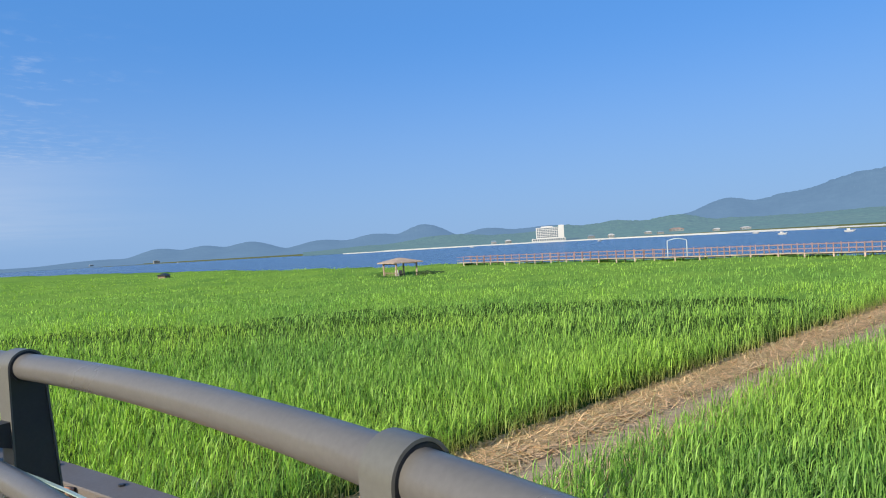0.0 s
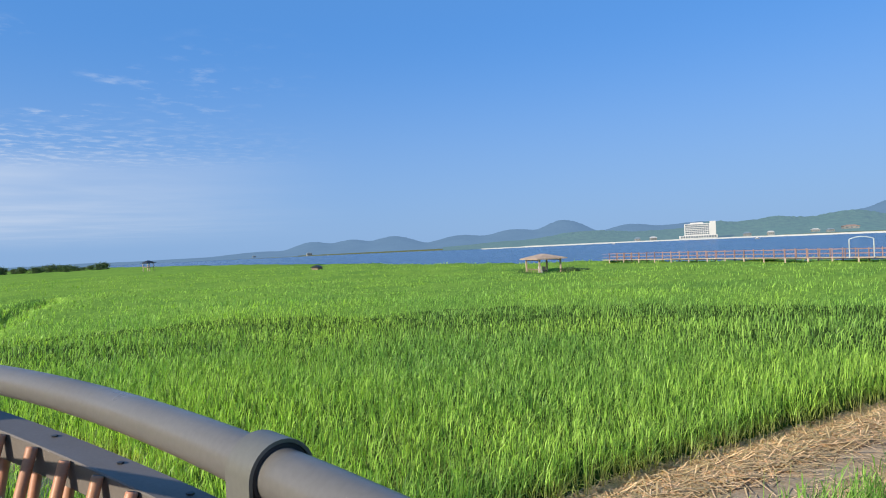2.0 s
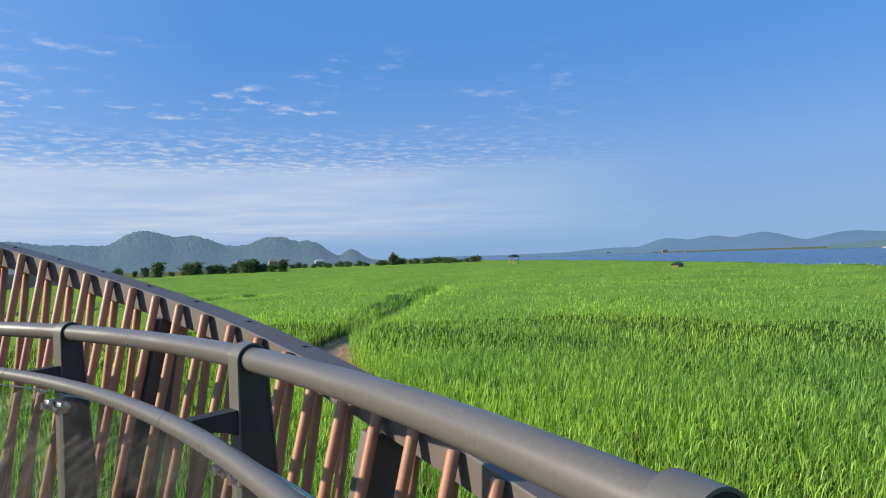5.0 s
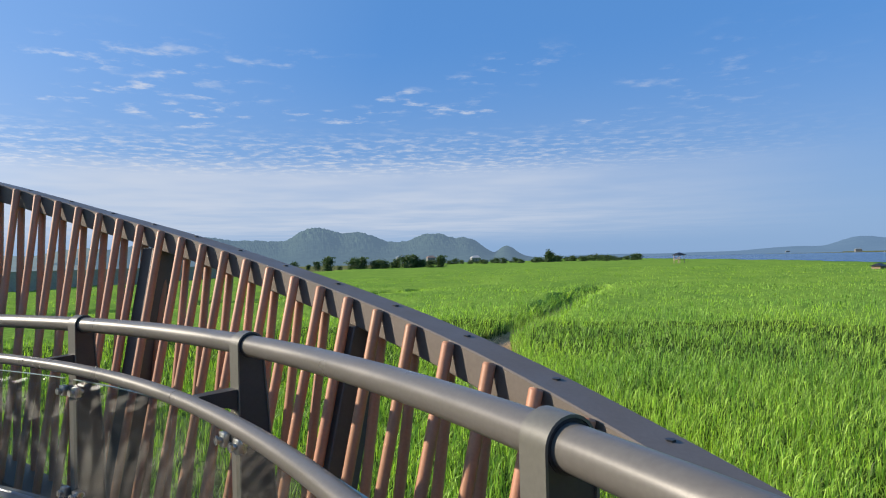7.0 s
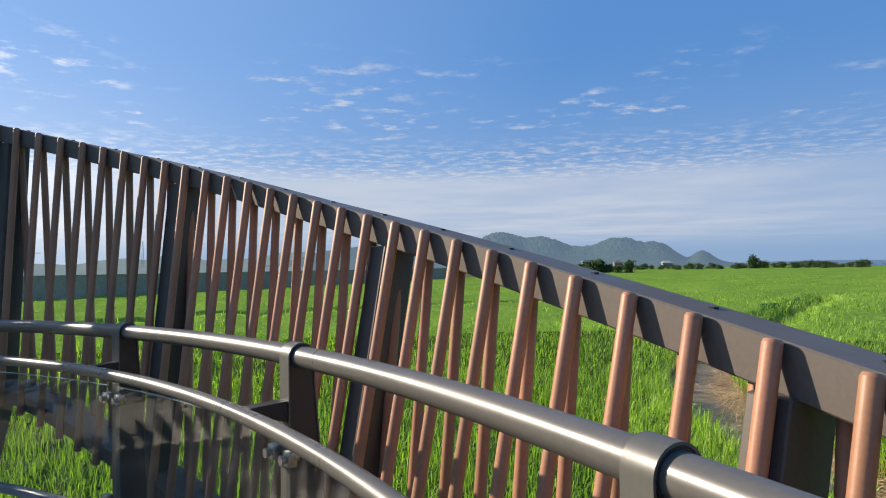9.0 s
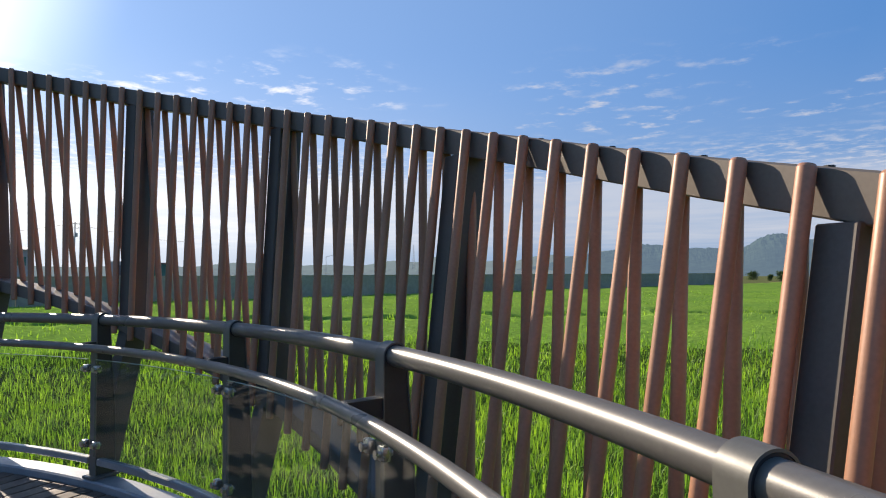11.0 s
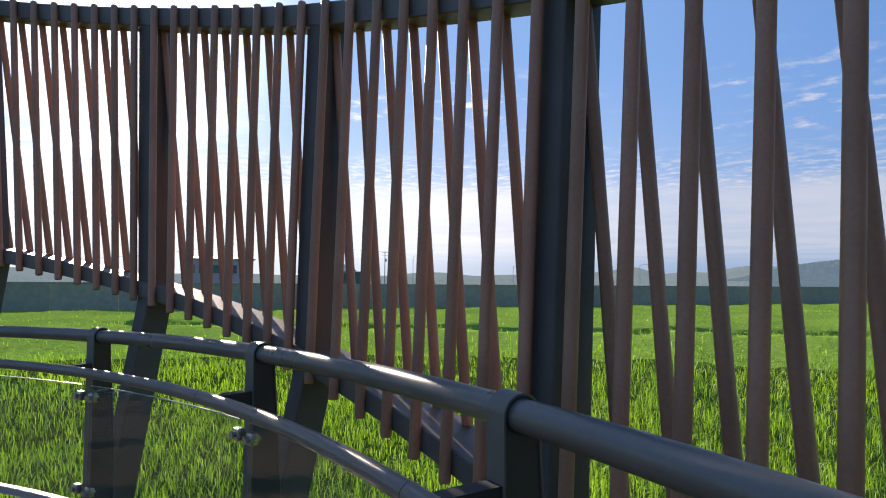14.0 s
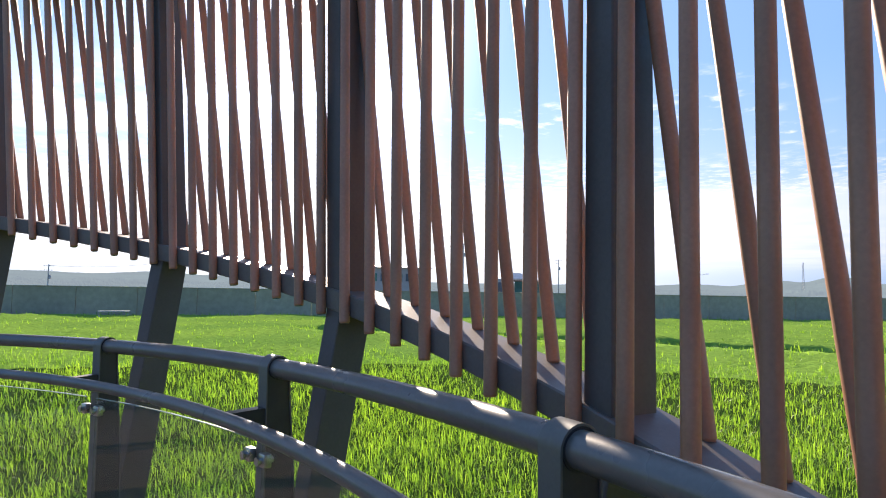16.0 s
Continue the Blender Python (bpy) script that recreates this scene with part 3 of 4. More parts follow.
tagged(undergrowth, "dark sheet below the blade tips, coloured as shade among dense reed stalks", "reeds", kind="stuff")

grow("reed_bed", 7, 26, 56, 0.0195, 0.42, 0.95, 11, meadow=False, droop=0.6, leaves=5, label="tall bright green reeds with dry tan stalks at the foot")
grow("reed_bed", 7, 62, 34, 0.013, 1.45, 0.16, 15, meadow=False, droop=0.3, leaves=1, edge=1.1, label="upright reed stalks along the edge of the track")
grow("reed_bed", 26, 48, 17, 0.029, 0.46, 0.95, 16, meadow=False, droop=0.6, leaves=4, spread=0.05, label="bright green reeds in dense rows of leaves")
grow("reed_bed", 48, 90, 6, 0.046, 0.55, 0.9, 12, meadow=False, droop=0.5, leaves=4, spread=0.08, label="bright green reed field rippled by the wind")
grow("reed_bed", 90, 210, 0.9, 0.11, 0.8, 0.6, 13, M_REED_FAR, meadow=False, leaves=4, spread=0.2, label="bright green reed field running out to the shore")
grow("reed_bed", 210, 700, 0.09, 0.6, 0.9, 0.5, 14, M_REED_FAR, meadow=False, leaves=1, label="distant pale green reed field")
grow("meadow_grass", 3.5, 28, 34, 0.021, 0.44, 0.95, 21, M_GRASS, 0.65, True, "lush bright green meadow grass below the walkway", 4, spread=0.06)
grow("meadow_grass", 28, 46, 13, 0.034, 0.50, 0.8, 23, M_GRASS, 0.6, True, "lush bright green meadow grass rippled by the wind", 4, spread=0.08)
grow("meadow_grass", 46, 150, 1.9, 0.068, 0.7, 0.55, 22, M_GRASS, 0.6, True, "bright green meadow in front of the levee wall", 4, spread=0.1)


def build_straw(points, widths, first, n, seed):
    rng = np.random.default_rng(seed)
    i = rng.integers(first, len(points) - 1, n)
    d = points[i + 1] - points[i]
    d /= np.hypot(*d.T)[:, None]
    side = np.stack([-d[:, 1], d[:, 0]], 1)
    k = np.where(rng.uniform(size=n) < 0.72, rng.normal(-0.9, 0.26, n), rng.normal(0.85, 0.3, n))
    c = points[i] + d * rng.uniform(0, 0.5, n)[:, None] + side * (k * widths[i])[:, None]
    a = rng.uniform(0, np.pi, n)
    u = np.stack([np.cos(a), np.sin(a), rng.normal(0, 0.12, n)], 1) * rng.uniform(0.15, 0.55, n)[:, None]
    w = np.stack([-np.sin(a), np.cos(a), np.zeros(n)], 1) * 0.013
    z = np.full((n, 1), GROUND + 0.10) + rng.uniform(0, 0.10, (n, 1))
    c = np.concatenate([c, z], 1)
    v = np.stack([c - u - w, c - u + w, c + u + w, c + u - w], 1).reshape(-1, 3)
    ob = from_arrays("straw", v, np.arange(4 * n), np.full(n, 4), M_STRAW)
    tagged(ob, "loose dry straw along the edge of the track", "straw", kind="stuff")


build_straw(TRACK_P, TRACK_WP, 60, 48000, 5)
build_straw(NORTH_P, NORTH_WP, 0, 15000, 6)


# ---- the walkway deck ----
def build_deck():
    deck = thing("walkway_deck", "curved raised deck with dark wooden planks and a pale metal edge", "walkway", kind="structure")
    degs = steps(-60, 190, 125)
    part("slab", sweep([(0, -0.045), (2.2, -0.045), (2.2, -0.30), (0, -0.30)], degs, lambda d: 4.3, z_deck), M_COLUMN, deck, "dark steel deck frame")
    part("edge_curb", sweep(rounded(0.17, 0.10, 0.012), degs, lambda d: 6.34, lambda d: z_deck(d) + 0.05), M_CURB, deck, "pale grey metal edge curb")
    part("inner_curb", sweep(rounded(0.12, 0.10, 0.012), degs, lambda d: 4.22, lambda d: z_deck(d) + 0.05), M_CURB, deck, "pale grey metal edge curb")
    for d in range(-54, 190, 18):
        bm = tube(polar(5.2, d, GROUND - 0.3), polar(5.2, d, z_deck(d) - 0.28), 0.14, n=16)
        part("pier", bm, M_COLUMN, deck, "round dark steel pier")
    return deck


DECK = build_deck()


# ---- the railing ----
AXIS, HEAD = 1.188, 0.052              # handrail axis above the deck, radius of the post's head


def post_outline(grow):
    """From the inner foot over the rounded head to the outer foot; x points away from the walkway's centre."""
    r = HEAD + grow
    arc = [(r * math.cos(t), AXIS + r * math.sin(t)) for t in [math.pi - math.pi * i / 16 for i in range(17)]]
    return [(-0.046 - grow, 0.02)] + arc + [(0.056 + grow, AXIS - 0.10), (0.10 + grow, 0.55), (0.112 + grow, 0.02)]


def post_mesh():
    bm = bmesh.new()
    prof = post_outline(-0.005)
    a, b = ([bm.verts.new((x, y, z)) for x, z in prof] for y in (-0.031, 0.031))
    n = len(prof)
    for i in range(n):
        bm.faces.new((a[i], a[(i + 1) % n], b[(i + 1) % n], b[i]))
    bm.faces.new(a), bm.faces.new(b[::-1])
    return bm


def strap_mesh():
    """The bent plate that wraps the post from foot to foot."""
    bm = bmesh.new()
    rows = []
    for (x0, z0), (x1, z1) in zip(post_outline(-0.0055), post_outline(0.0)):
        rows.append([bm.verts.new(p) for p in ((x0, -0.036, z0), (x1, -0.036, z1), (x1, 0.036, z1), (x0, 0.036, z0))])
    for p, q in zip(rows, rows[1:]):
        for i in range(4):
            bm.faces.new((p[i], p[(i + 1) % 4], q[(i + 1) % 4], q[i]))
    bm.faces.new(rows[0]), bm.faces.new(rows[-1][::-1])
    return bm


def build_railing():
    rail = thing("railing", "grey-brown tubular metal railing with clear glass panels along the walkway", "railing")
    post = arm = foot = None
    for k in range(-4, 12):
        d = k * STEP
        m = Matrix.Translation(polar(R_POST, d, z_deck(d))) @ Matrix.Rotation(radians(d), 4, "Z")
        if post is None:
            post = part("post", post_mesh(), M_POSTCORE, rail, "flat black metal post wrapped by a grey-green strap")
            post.matrix_basis = m
            strap = part("strap", strap_mesh(), M_POST, post, "bent grey-green metal strap over the post", True)
            # dark ring where the rail leaves the head
            rings = []
            for y in (-0.0325, 0.0325):
                bm = bmesh.new()
                bmesh.ops.create_cone(bm, cap_ends=True, segments=24, radius1=0.0455, radius2=0.0455, depth=0.004,
                                      matrix=Matrix.Translation((0, y, AXIS)) @ Matrix.Rotation(math.pi / 2, 4, "X"))
                rings.append(part("collar_ring", bm, M_BLACK, post, "black rubber ring round the rail"))
            # arm that carries the lower rail
            bm = bmesh.new()
            prof = [(-0.045, 1.035), (-0.045, 0.955), (-0.09, 0.972), (-0.205, 1.0), (-0.213, 1.015), (-0.19, 1.03)]
            a, b = ([bm.verts.new((x, y, z)) for x, z in prof] for y in (-0.028, 0.028))
            for i in range(6):
                bm.faces.new((a[i], a[(i + 1) % 6], b[(i + 1) % 6], b[i]))
            bm.faces.new(a), bm.faces.new(b[::-1])
            arm = part("rail_arm", bm, M_BLACK, post, "black wedge arm")
            clamps = []
            for y in (-0.062, 0.062):
                for z in (0.30, 0.84):
                    bm = box(0.035, 0.05, 0.055, Matrix.Translation((-0.062, y, z)), 0.006)
                    add_tube(bm, (-0.095, y, z), (-0.03, y, z), 0.013, n=10)
                    add_tube(bm, (-0.10, y, z), (-0.093, y, z), 0.019, n=6)
                    clamps.append(part("glass_clamp", bm, M_STEEL, post, "stainless glass clamp with a bolt", True))
            foot = part("base_plate", box(0.2, 0.14, 0.018, Matrix.Translation((0.02, 0, 0.062)), 0.003), M_POST, post)
            first = [strap, *rings, arm, foot, *clamps]
        else:
            p = shared("post", post.data, rail, m)
            tagged(p, post["label"])
            for o in first:
                s = shared(o.name.split(".")[0], o.data, p, o.matrix_basis)
                if "label" in o:
                    tagged(s, o["label"])
    for k in range(-4, 11):
        a, b = k * STEP, (k + 1) * STEP
        part("handrail", sweep(circle(0.0392, 28), steps(a + 0.06, b - 0.06, 12), lambda d: R_POST, lambda d: z_deck(d) + AXIS), M_RAIL, rail, "thick grey-brown tubular handrail", True)
        part("lower_rail", sweep(circle(0.0275, 22), steps(a + 0.65, b + 0.62, 12), lambda d: R_LOW, lambda d: z_deck(d) + 1.018), M_RAIL, rail, "slimmer grey-brown tubular rail with joint seams", True)
        part("bottom_rail", sweep(rounded(0.05, 0.05, 0.006), steps(a + 0.5, b - 0.5, 8), lambda d: 6.372, lambda d: z_deck(d) + 0.20), M_CURB, rail, "pale metal bottom rail")
        g = part("glass_panel", sweep([(0, 0.22), (0.012, 0.22), (0.012, 0.905), (0, 0.905)], steps(a + 0.45, b - 0.45, 8), lambda d: 6.352, z_deck), M_GLASS, rail, "clear dusty glass panel")
        g.visible_shadow = False
        part("glass_edge", sweep([(0.001, 0.9055), (0.011, 0.9055), (0.011, 0.909), (0.001, 0.909)], steps(a + 0.45, b - 0.45, 8), lambda d: 6.352, z_deck), M_EDGE, rail, "bright polished glass edge")
    return rail


build_railing()


# ---- the slatted screen ----
# heads of the front rods along the arc
ROD_N, ROD_D = (-40, 0, 4, 8, 16, 24, 32, 36, 44, 74), (-38.0, 36.1, 43.85, 51.2, 65.2, 79.25, 93.8, 100.7, 115.3, 169.4)
RR = 0.0248


def r_screen(d):
    """The screen's radius at the heads of its front rods."""
    return float(np.interp(d, [85, 103], [R_SCREEN, R_SCREEN - 0.08]))


def inward(d):
    """How far the screen leans inwards for each metre downwards."""
    return float(np.interp(d, [-40, 25, 45, 60, 75, 90, 105], [0.36, 0.345, 0.272, 0.228, 0.146, 0.09, 0.07]))


def on_screen(d, drop, out=0.0):
    """A place on the leaning screen, drop metres below the top of its rods."""
    return polar(r_screen(d) + out - inward(d) * drop, d, z_top(d) - drop)


def turned(d):
    """By how many degrees the feet of rods and columns stand back along the arc for each metre downwards."""
    return float(np.interp(d, [60, 80, 92, 105, 123, 140], [0.2, 0.3, 0.36, 0.5, 1.25, 1.6]))


def build_screen():
    screen = thing("slatted_screen", "sweeping screen of terracotta metal rods between two curved beams", "screen")
    degs = steps(-36, 172, 208)
    part("top_beam", sweep(rounded(0.165, 0.135, 0.006), degs, lambda d: r_screen(d) + RR - 0.004, z_top), M_BEAM, screen, "grey-brown curved top beam rising in a long sweep", True)
    part("bottom_beam", sweep(rounded(0.25, 0.105, 0.006), degs, lambda d: r_screen(d) + RR - inward(d) * (z_top(d) - z_low(d)), lambda d: z_low(d) + 0.135), M_BEAM, screen, "grey-brown curved bottom beam", True)
    bm = bmesh.new()
    bmesh.ops.create_cone(bm, cap_ends=True, segments=16, radius1=RR, radius2=RR, depth=1.0)
    rims = [e for e in bm.edges if abs(e.verts[0].co.z - e.verts[1].co.z) < 1e-6]
    bmesh.ops.bevel(bm, geom=rims, offset=0.004, segments=1, affect="EDGES")
    rod = bpy.data.meshes.new("rod")
    bm.to_mesh(rod)
    bm.free()
    rod.materials.append(M_ROD)
    rod.materials.append(M_BLACK)
    for f in rod.polygons:
        f.material_index = int(abs(f.normal.z) > 0.9)
    rod.shade_smooth()
    rod.set_sharp_from_angle(angle=radians(35))

    def place(a, b):
        m = Matrix.Translation((a + b) / 2) @ (a - b).to_track_quat("Z", "Y").to_matrix().to_4x4()
        ob = shared("rod", rod, screen, m @ Matrix.Diagonal((1, 1, (a - b).length, 1)))
        return ob

    for i in range(-40, 74):
        d = float(np.interp(i, ROD_N, ROD_D))
        drop = z_top(d) - z_low(d - 2 * turned(d))
        foot = d - turned(d) * drop
        place(on_screen(d, 0.0), on_screen(foot, z_top(foot) - z_low(foot)))
        e = d + float(np.interp(d, [50, 90, 100, 110], [1.05, 1.1, 0.9, 0.75]))
        drop = z_top(e) - z_low(e - 2)
        foot = e - float(np.interp(e, [40, 75, 90, 105, 123, 140], [0.6, 0.88, 1.0, 1.2, 1.65, 2.0])) * drop
        place(on_screen(e, 0.05, 0.150), on_screen(foot, z_top(foot) - z_low(foot) - 0.13, 0.225))
        # bolt head on top of the beam behind the rod
        if i % 2 == 0:
            part("bolt", tube(polar(r_screen(d) + 0.13, d + 0.3, z_top(d) - 0.004), polar(r_screen(d) + 0.13, d + 0.3, z_top(d) + 0.012), 0.016, n=6), M_BLACK, screen)
    # columns: along the rods between the beams, leaning inwards below them, each tied to the deck by a short arm
    for head in (-29, -14, 1, 16, 31, 45.8, 61.1, 76.9, 91.5, 105.5, 120.0, 135.0, 149.9, 164.6):
        zt = z_top(head) - 0.137
        d = head - turned(head) * (zt - z_low(head - 2 * turned(head)))
        zb = z_low(d) + 0.03
        foot = min(-0.45, zb - 0.35)
        r_top = r_screen(head) + 0.105 - inward(head) * 0.137
        r_low = r_top - inward(head) * (zt - zb)
        lean = max(r_low - max(inward(head), 0.27) * (zb - foot), 6.62)
        bm = bmesh.new()
        rows = []
        for r, a, z in ((r_top, head, zt), (r_low, d, zb), (lean, d, foot)):
            w = math.degrees(0.06 / 7.1)
            rows.append([bm.verts.new(polar(r + dr, a + s * w, z)) for dr, s in ((-0.072, -1), (-0.072, 1), (0.12, 1), (0.12, -1))])
        for p, q in zip(rows, rows[1:]):
            for i in range(4):
                bm.faces.new((p[i], p[(i + 1) % 4], q[(i + 1) % 4], q[i]))
        bm.faces.new(rows[0]), bm.faces.new(rows[-1][::-1])
        bmesh.ops.recalc_face_normals(bm, faces=bm.faces)
        bmesh.ops.bevel(bm, geom=list(bm.edges), offset=0.005, segments=1, affect="EDGES")
        part("column", bm, M_FRAME, screen, "grey-brown box column leaning inwards below the bottom beam")
        span = lean - 6.48
        m = Matrix.Rotation(radians(d), 4, "Z") @ Matrix.Translation((6.48 + span / 2, 0, max(foot + 0.12, -0.33)))
        part("support_arm", box(span, 0.10, 0.14, m, 0.005), M_COLUMN, screen)
    return screen


build_screen()


# ---- levee wall ----
def build_levee():
    wall = thing("levee_wall", "long grey-green concrete levee wall across the far side of the meadow", "wall", kind="structure")
    a, way = Vector((-104.6, -56.0, 0)), Vector((0.132, 0.991, 0)).normalized()
    side = Vector((way.y, -way.x, 0))
    m0 = Matrix(((*side, 0), (*way, 0), (0, 0, 1, 0), (0, 0, 0, 1))).transposed()
    panel = bpy.data.meshes.new("panel")
    bm = box(0.4, 7.94, 4.6, None, 0.03)
    bm.to_mesh(panel)
    bm.free()
    panel.materials.append(M_WALL)
    top = bpy.data.meshes.new("coping")
    bm = box(0.55, 7.98, 0.16, None, 0.03)
    bm.to_mesh(top)
    bm.free()
    top.materials.append(M_WALL)
    for i in range(38):
        c = a + way * (8 * i + 4)
        shared("panel", panel, wall, Matrix.Translation((c.x, c.y, GROUND + 2.15)) @ m0)
        shared("coping", top, wall, Matrix.Translation((c.x, c.y, GROUND + 4.5)) @ m0)
    return wall


build_levee()


# ---- hills ----
def ridge(name, dist, deep, bumps, az0, az1, mat, label, rough=0.06, base=-4.0, seed=0.0):
    n = int((az1 - az0) * 14)
    bm = bmesh.new()
    rows = []
    for i in range(n + 1):
        az = az0 + (az1 - az0) * i / n
        h = sum((max(el, 0) * math.exp(-((az - c) / (1.6 * w)) ** 2)) ** 4 for c, el, w in bumps) ** 0.25
        row = []
        for j in range(25):
            f = j / 24
            d = dist + deep * f
            fall = math.sin(math.pi * min(f / 0.62, 1) / 2) if f < 0.62 else math.cos(math.pi * (f - 0.62) / 0.76)
            p = by_azimuth(az, d, 0)
            wob = noise.fractal(Vector((p.x, p.y, seed * 300)) * (22 / dist), 1.0, 2.0, 5) * rough * 0.8
            wob += noise.noise(Vector((p.x, p.y, seed * 90)) * (150 / dist)) * rough * 0.4 + noise.noise(Vector((p.x, p.y, 7)) * (420 / dist)) * rough * 0.25
            top = 1.5 + math.tan(radians(h)) * (dist + 0.62 * deep)
            p.z = base + max(0.0, (top - base) * max(fall, 0)) * (1 + wob * min(1, f * 4))
            row.append(bm.verts.new(p))
        rows.append(row)
    for a, b in zip(rows, rows[1:]):
        for j in range(24):
            bm.faces.new((a[j], a[j + 1], b[j + 1], b[j]))
    ob = mesh_object(name, bm, mat, smooth=False)
    return tagged(ob, label, "hill", kind="structure")


# Each ridge carries its haze as a glow in its material.
ridge("backdrop_mountain", 2500, 1100, [(-91, 3.7, 4.2), (-85, 2.3, 2.6), (-80.8, 2.4, 2.3), (-77.5, 1.3, 2.4), (-100, 3.5, 7), (-112, 2.6, 8)], -124, -71, M_HILL_FAR, "wooded mountain across the water, blue-green under painted haze", 0.05, seed=1)
ridge("backdrop_range", 3300, 1100, [(-66, 1.15, 4), (-60.5, 1.25, 2.2), (-54.8, 1.93, 1.9), (-50.5, 1.35, 2.4), (-45.7, 1.05, 2.2), (-39.4, 1.24, 1.9), (-35.7, 1.1, 1.7), (-32.4, 1.04, 1.6), (-28, 0.4, 2.6), (-22, 0.12, 3)], -75, -16, M_HILL_FAR, "chain of hills beyond the estuary, pale blue with painted haze", 0.05, seed=2)
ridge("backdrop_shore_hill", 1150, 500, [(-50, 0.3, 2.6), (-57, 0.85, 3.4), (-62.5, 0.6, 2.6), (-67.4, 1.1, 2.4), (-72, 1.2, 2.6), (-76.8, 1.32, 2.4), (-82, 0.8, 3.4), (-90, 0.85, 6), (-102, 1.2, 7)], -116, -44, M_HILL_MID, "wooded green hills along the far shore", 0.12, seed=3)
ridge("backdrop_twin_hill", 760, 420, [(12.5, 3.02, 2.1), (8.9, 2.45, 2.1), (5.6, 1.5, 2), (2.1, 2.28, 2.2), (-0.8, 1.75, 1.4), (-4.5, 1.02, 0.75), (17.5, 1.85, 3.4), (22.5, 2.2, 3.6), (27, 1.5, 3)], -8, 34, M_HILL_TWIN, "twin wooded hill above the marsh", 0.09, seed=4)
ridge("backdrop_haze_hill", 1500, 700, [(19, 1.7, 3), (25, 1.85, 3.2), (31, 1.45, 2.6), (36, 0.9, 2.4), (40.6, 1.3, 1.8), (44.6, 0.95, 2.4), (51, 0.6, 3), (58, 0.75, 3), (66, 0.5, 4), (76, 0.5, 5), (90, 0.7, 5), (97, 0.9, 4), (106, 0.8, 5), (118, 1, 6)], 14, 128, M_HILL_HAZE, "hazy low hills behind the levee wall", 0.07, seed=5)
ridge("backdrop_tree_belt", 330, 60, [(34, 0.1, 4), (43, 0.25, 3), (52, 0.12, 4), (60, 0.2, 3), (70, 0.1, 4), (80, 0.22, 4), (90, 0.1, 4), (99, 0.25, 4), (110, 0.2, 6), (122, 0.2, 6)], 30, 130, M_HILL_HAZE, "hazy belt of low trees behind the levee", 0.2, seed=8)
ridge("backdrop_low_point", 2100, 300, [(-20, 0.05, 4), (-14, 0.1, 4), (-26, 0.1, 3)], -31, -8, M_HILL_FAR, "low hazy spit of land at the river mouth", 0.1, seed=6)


# ---- trees ----
def make_tree(rng, height, spread, label):
    tree = thing("tree", label, "tree")
    bm = bmesh.new()
    add_tube(bm, (0, 0, -0.3), (0.1, 0, height * 0.35), height * 0.03, height * 0.022, 8)
    tips = []
    for i in range(9):
        a = i * 2.4
        base = Vector((0.08, 0, height * (0.22 + 0.05 * i)))
        tip = base + Vector((math.cos(a) * spread * rng.uniform(0.4, 0.8), math.sin(a) * spread * rng.uniform(0.4, 0.8), height * rng.uniform(0.14, 0.3)))
        add_tube(bm, base, tip, height * 0.013, height * 0.005, 5)
        tips.append(tip)
    add_tube(bm, (0.1, 0, height * 0.33), (0, 0, height * 0.85), height * 0.02, height * 0.005, 6)
    part("trunk", bm, M_TRUNK, tree)
    n = 1100
    g = np.random.default_rng(rng.randrange(10 ** 6))
    centres = np.array([tuple(t) for t in tips] + [(0, 0, height * f) for f in (0.6, 0.72, 0.85)])
    c = centres[g.integers(0, len(centres), n)] + g.normal(0, 1, (n, 3)) * np.array([spread * 0.34, spread * 0.34, height * 0.10])
    c[:, 2] = np.where(g.uniform(size=n) < 0.22, g.uniform(0.03, 0.35, n) * height, np.maximum(c[:, 2], height * 0.08))
    u = g.normal(0, 1, (n, 3))
    u /= np.linalg.norm(u, axis=1)[:, None]
    w = np.cross(u, g.normal(0, 1, (n, 3)))
    w /= np.linalg.norm(w, axis=1)[:, None]
    s = g.uniform(0.32, 0.75, n)[:, None] * height / 9
    v = np.stack([c - u * s, c - w * s * 0.6, c + u * s, c + w * s * 0.6], 1).reshape(-1, 3)
    crown = from_arrays("crown", v, np.arange(4 * n), np.full(n, 4), M_TREE)
    crown.parent = tree
    return tree


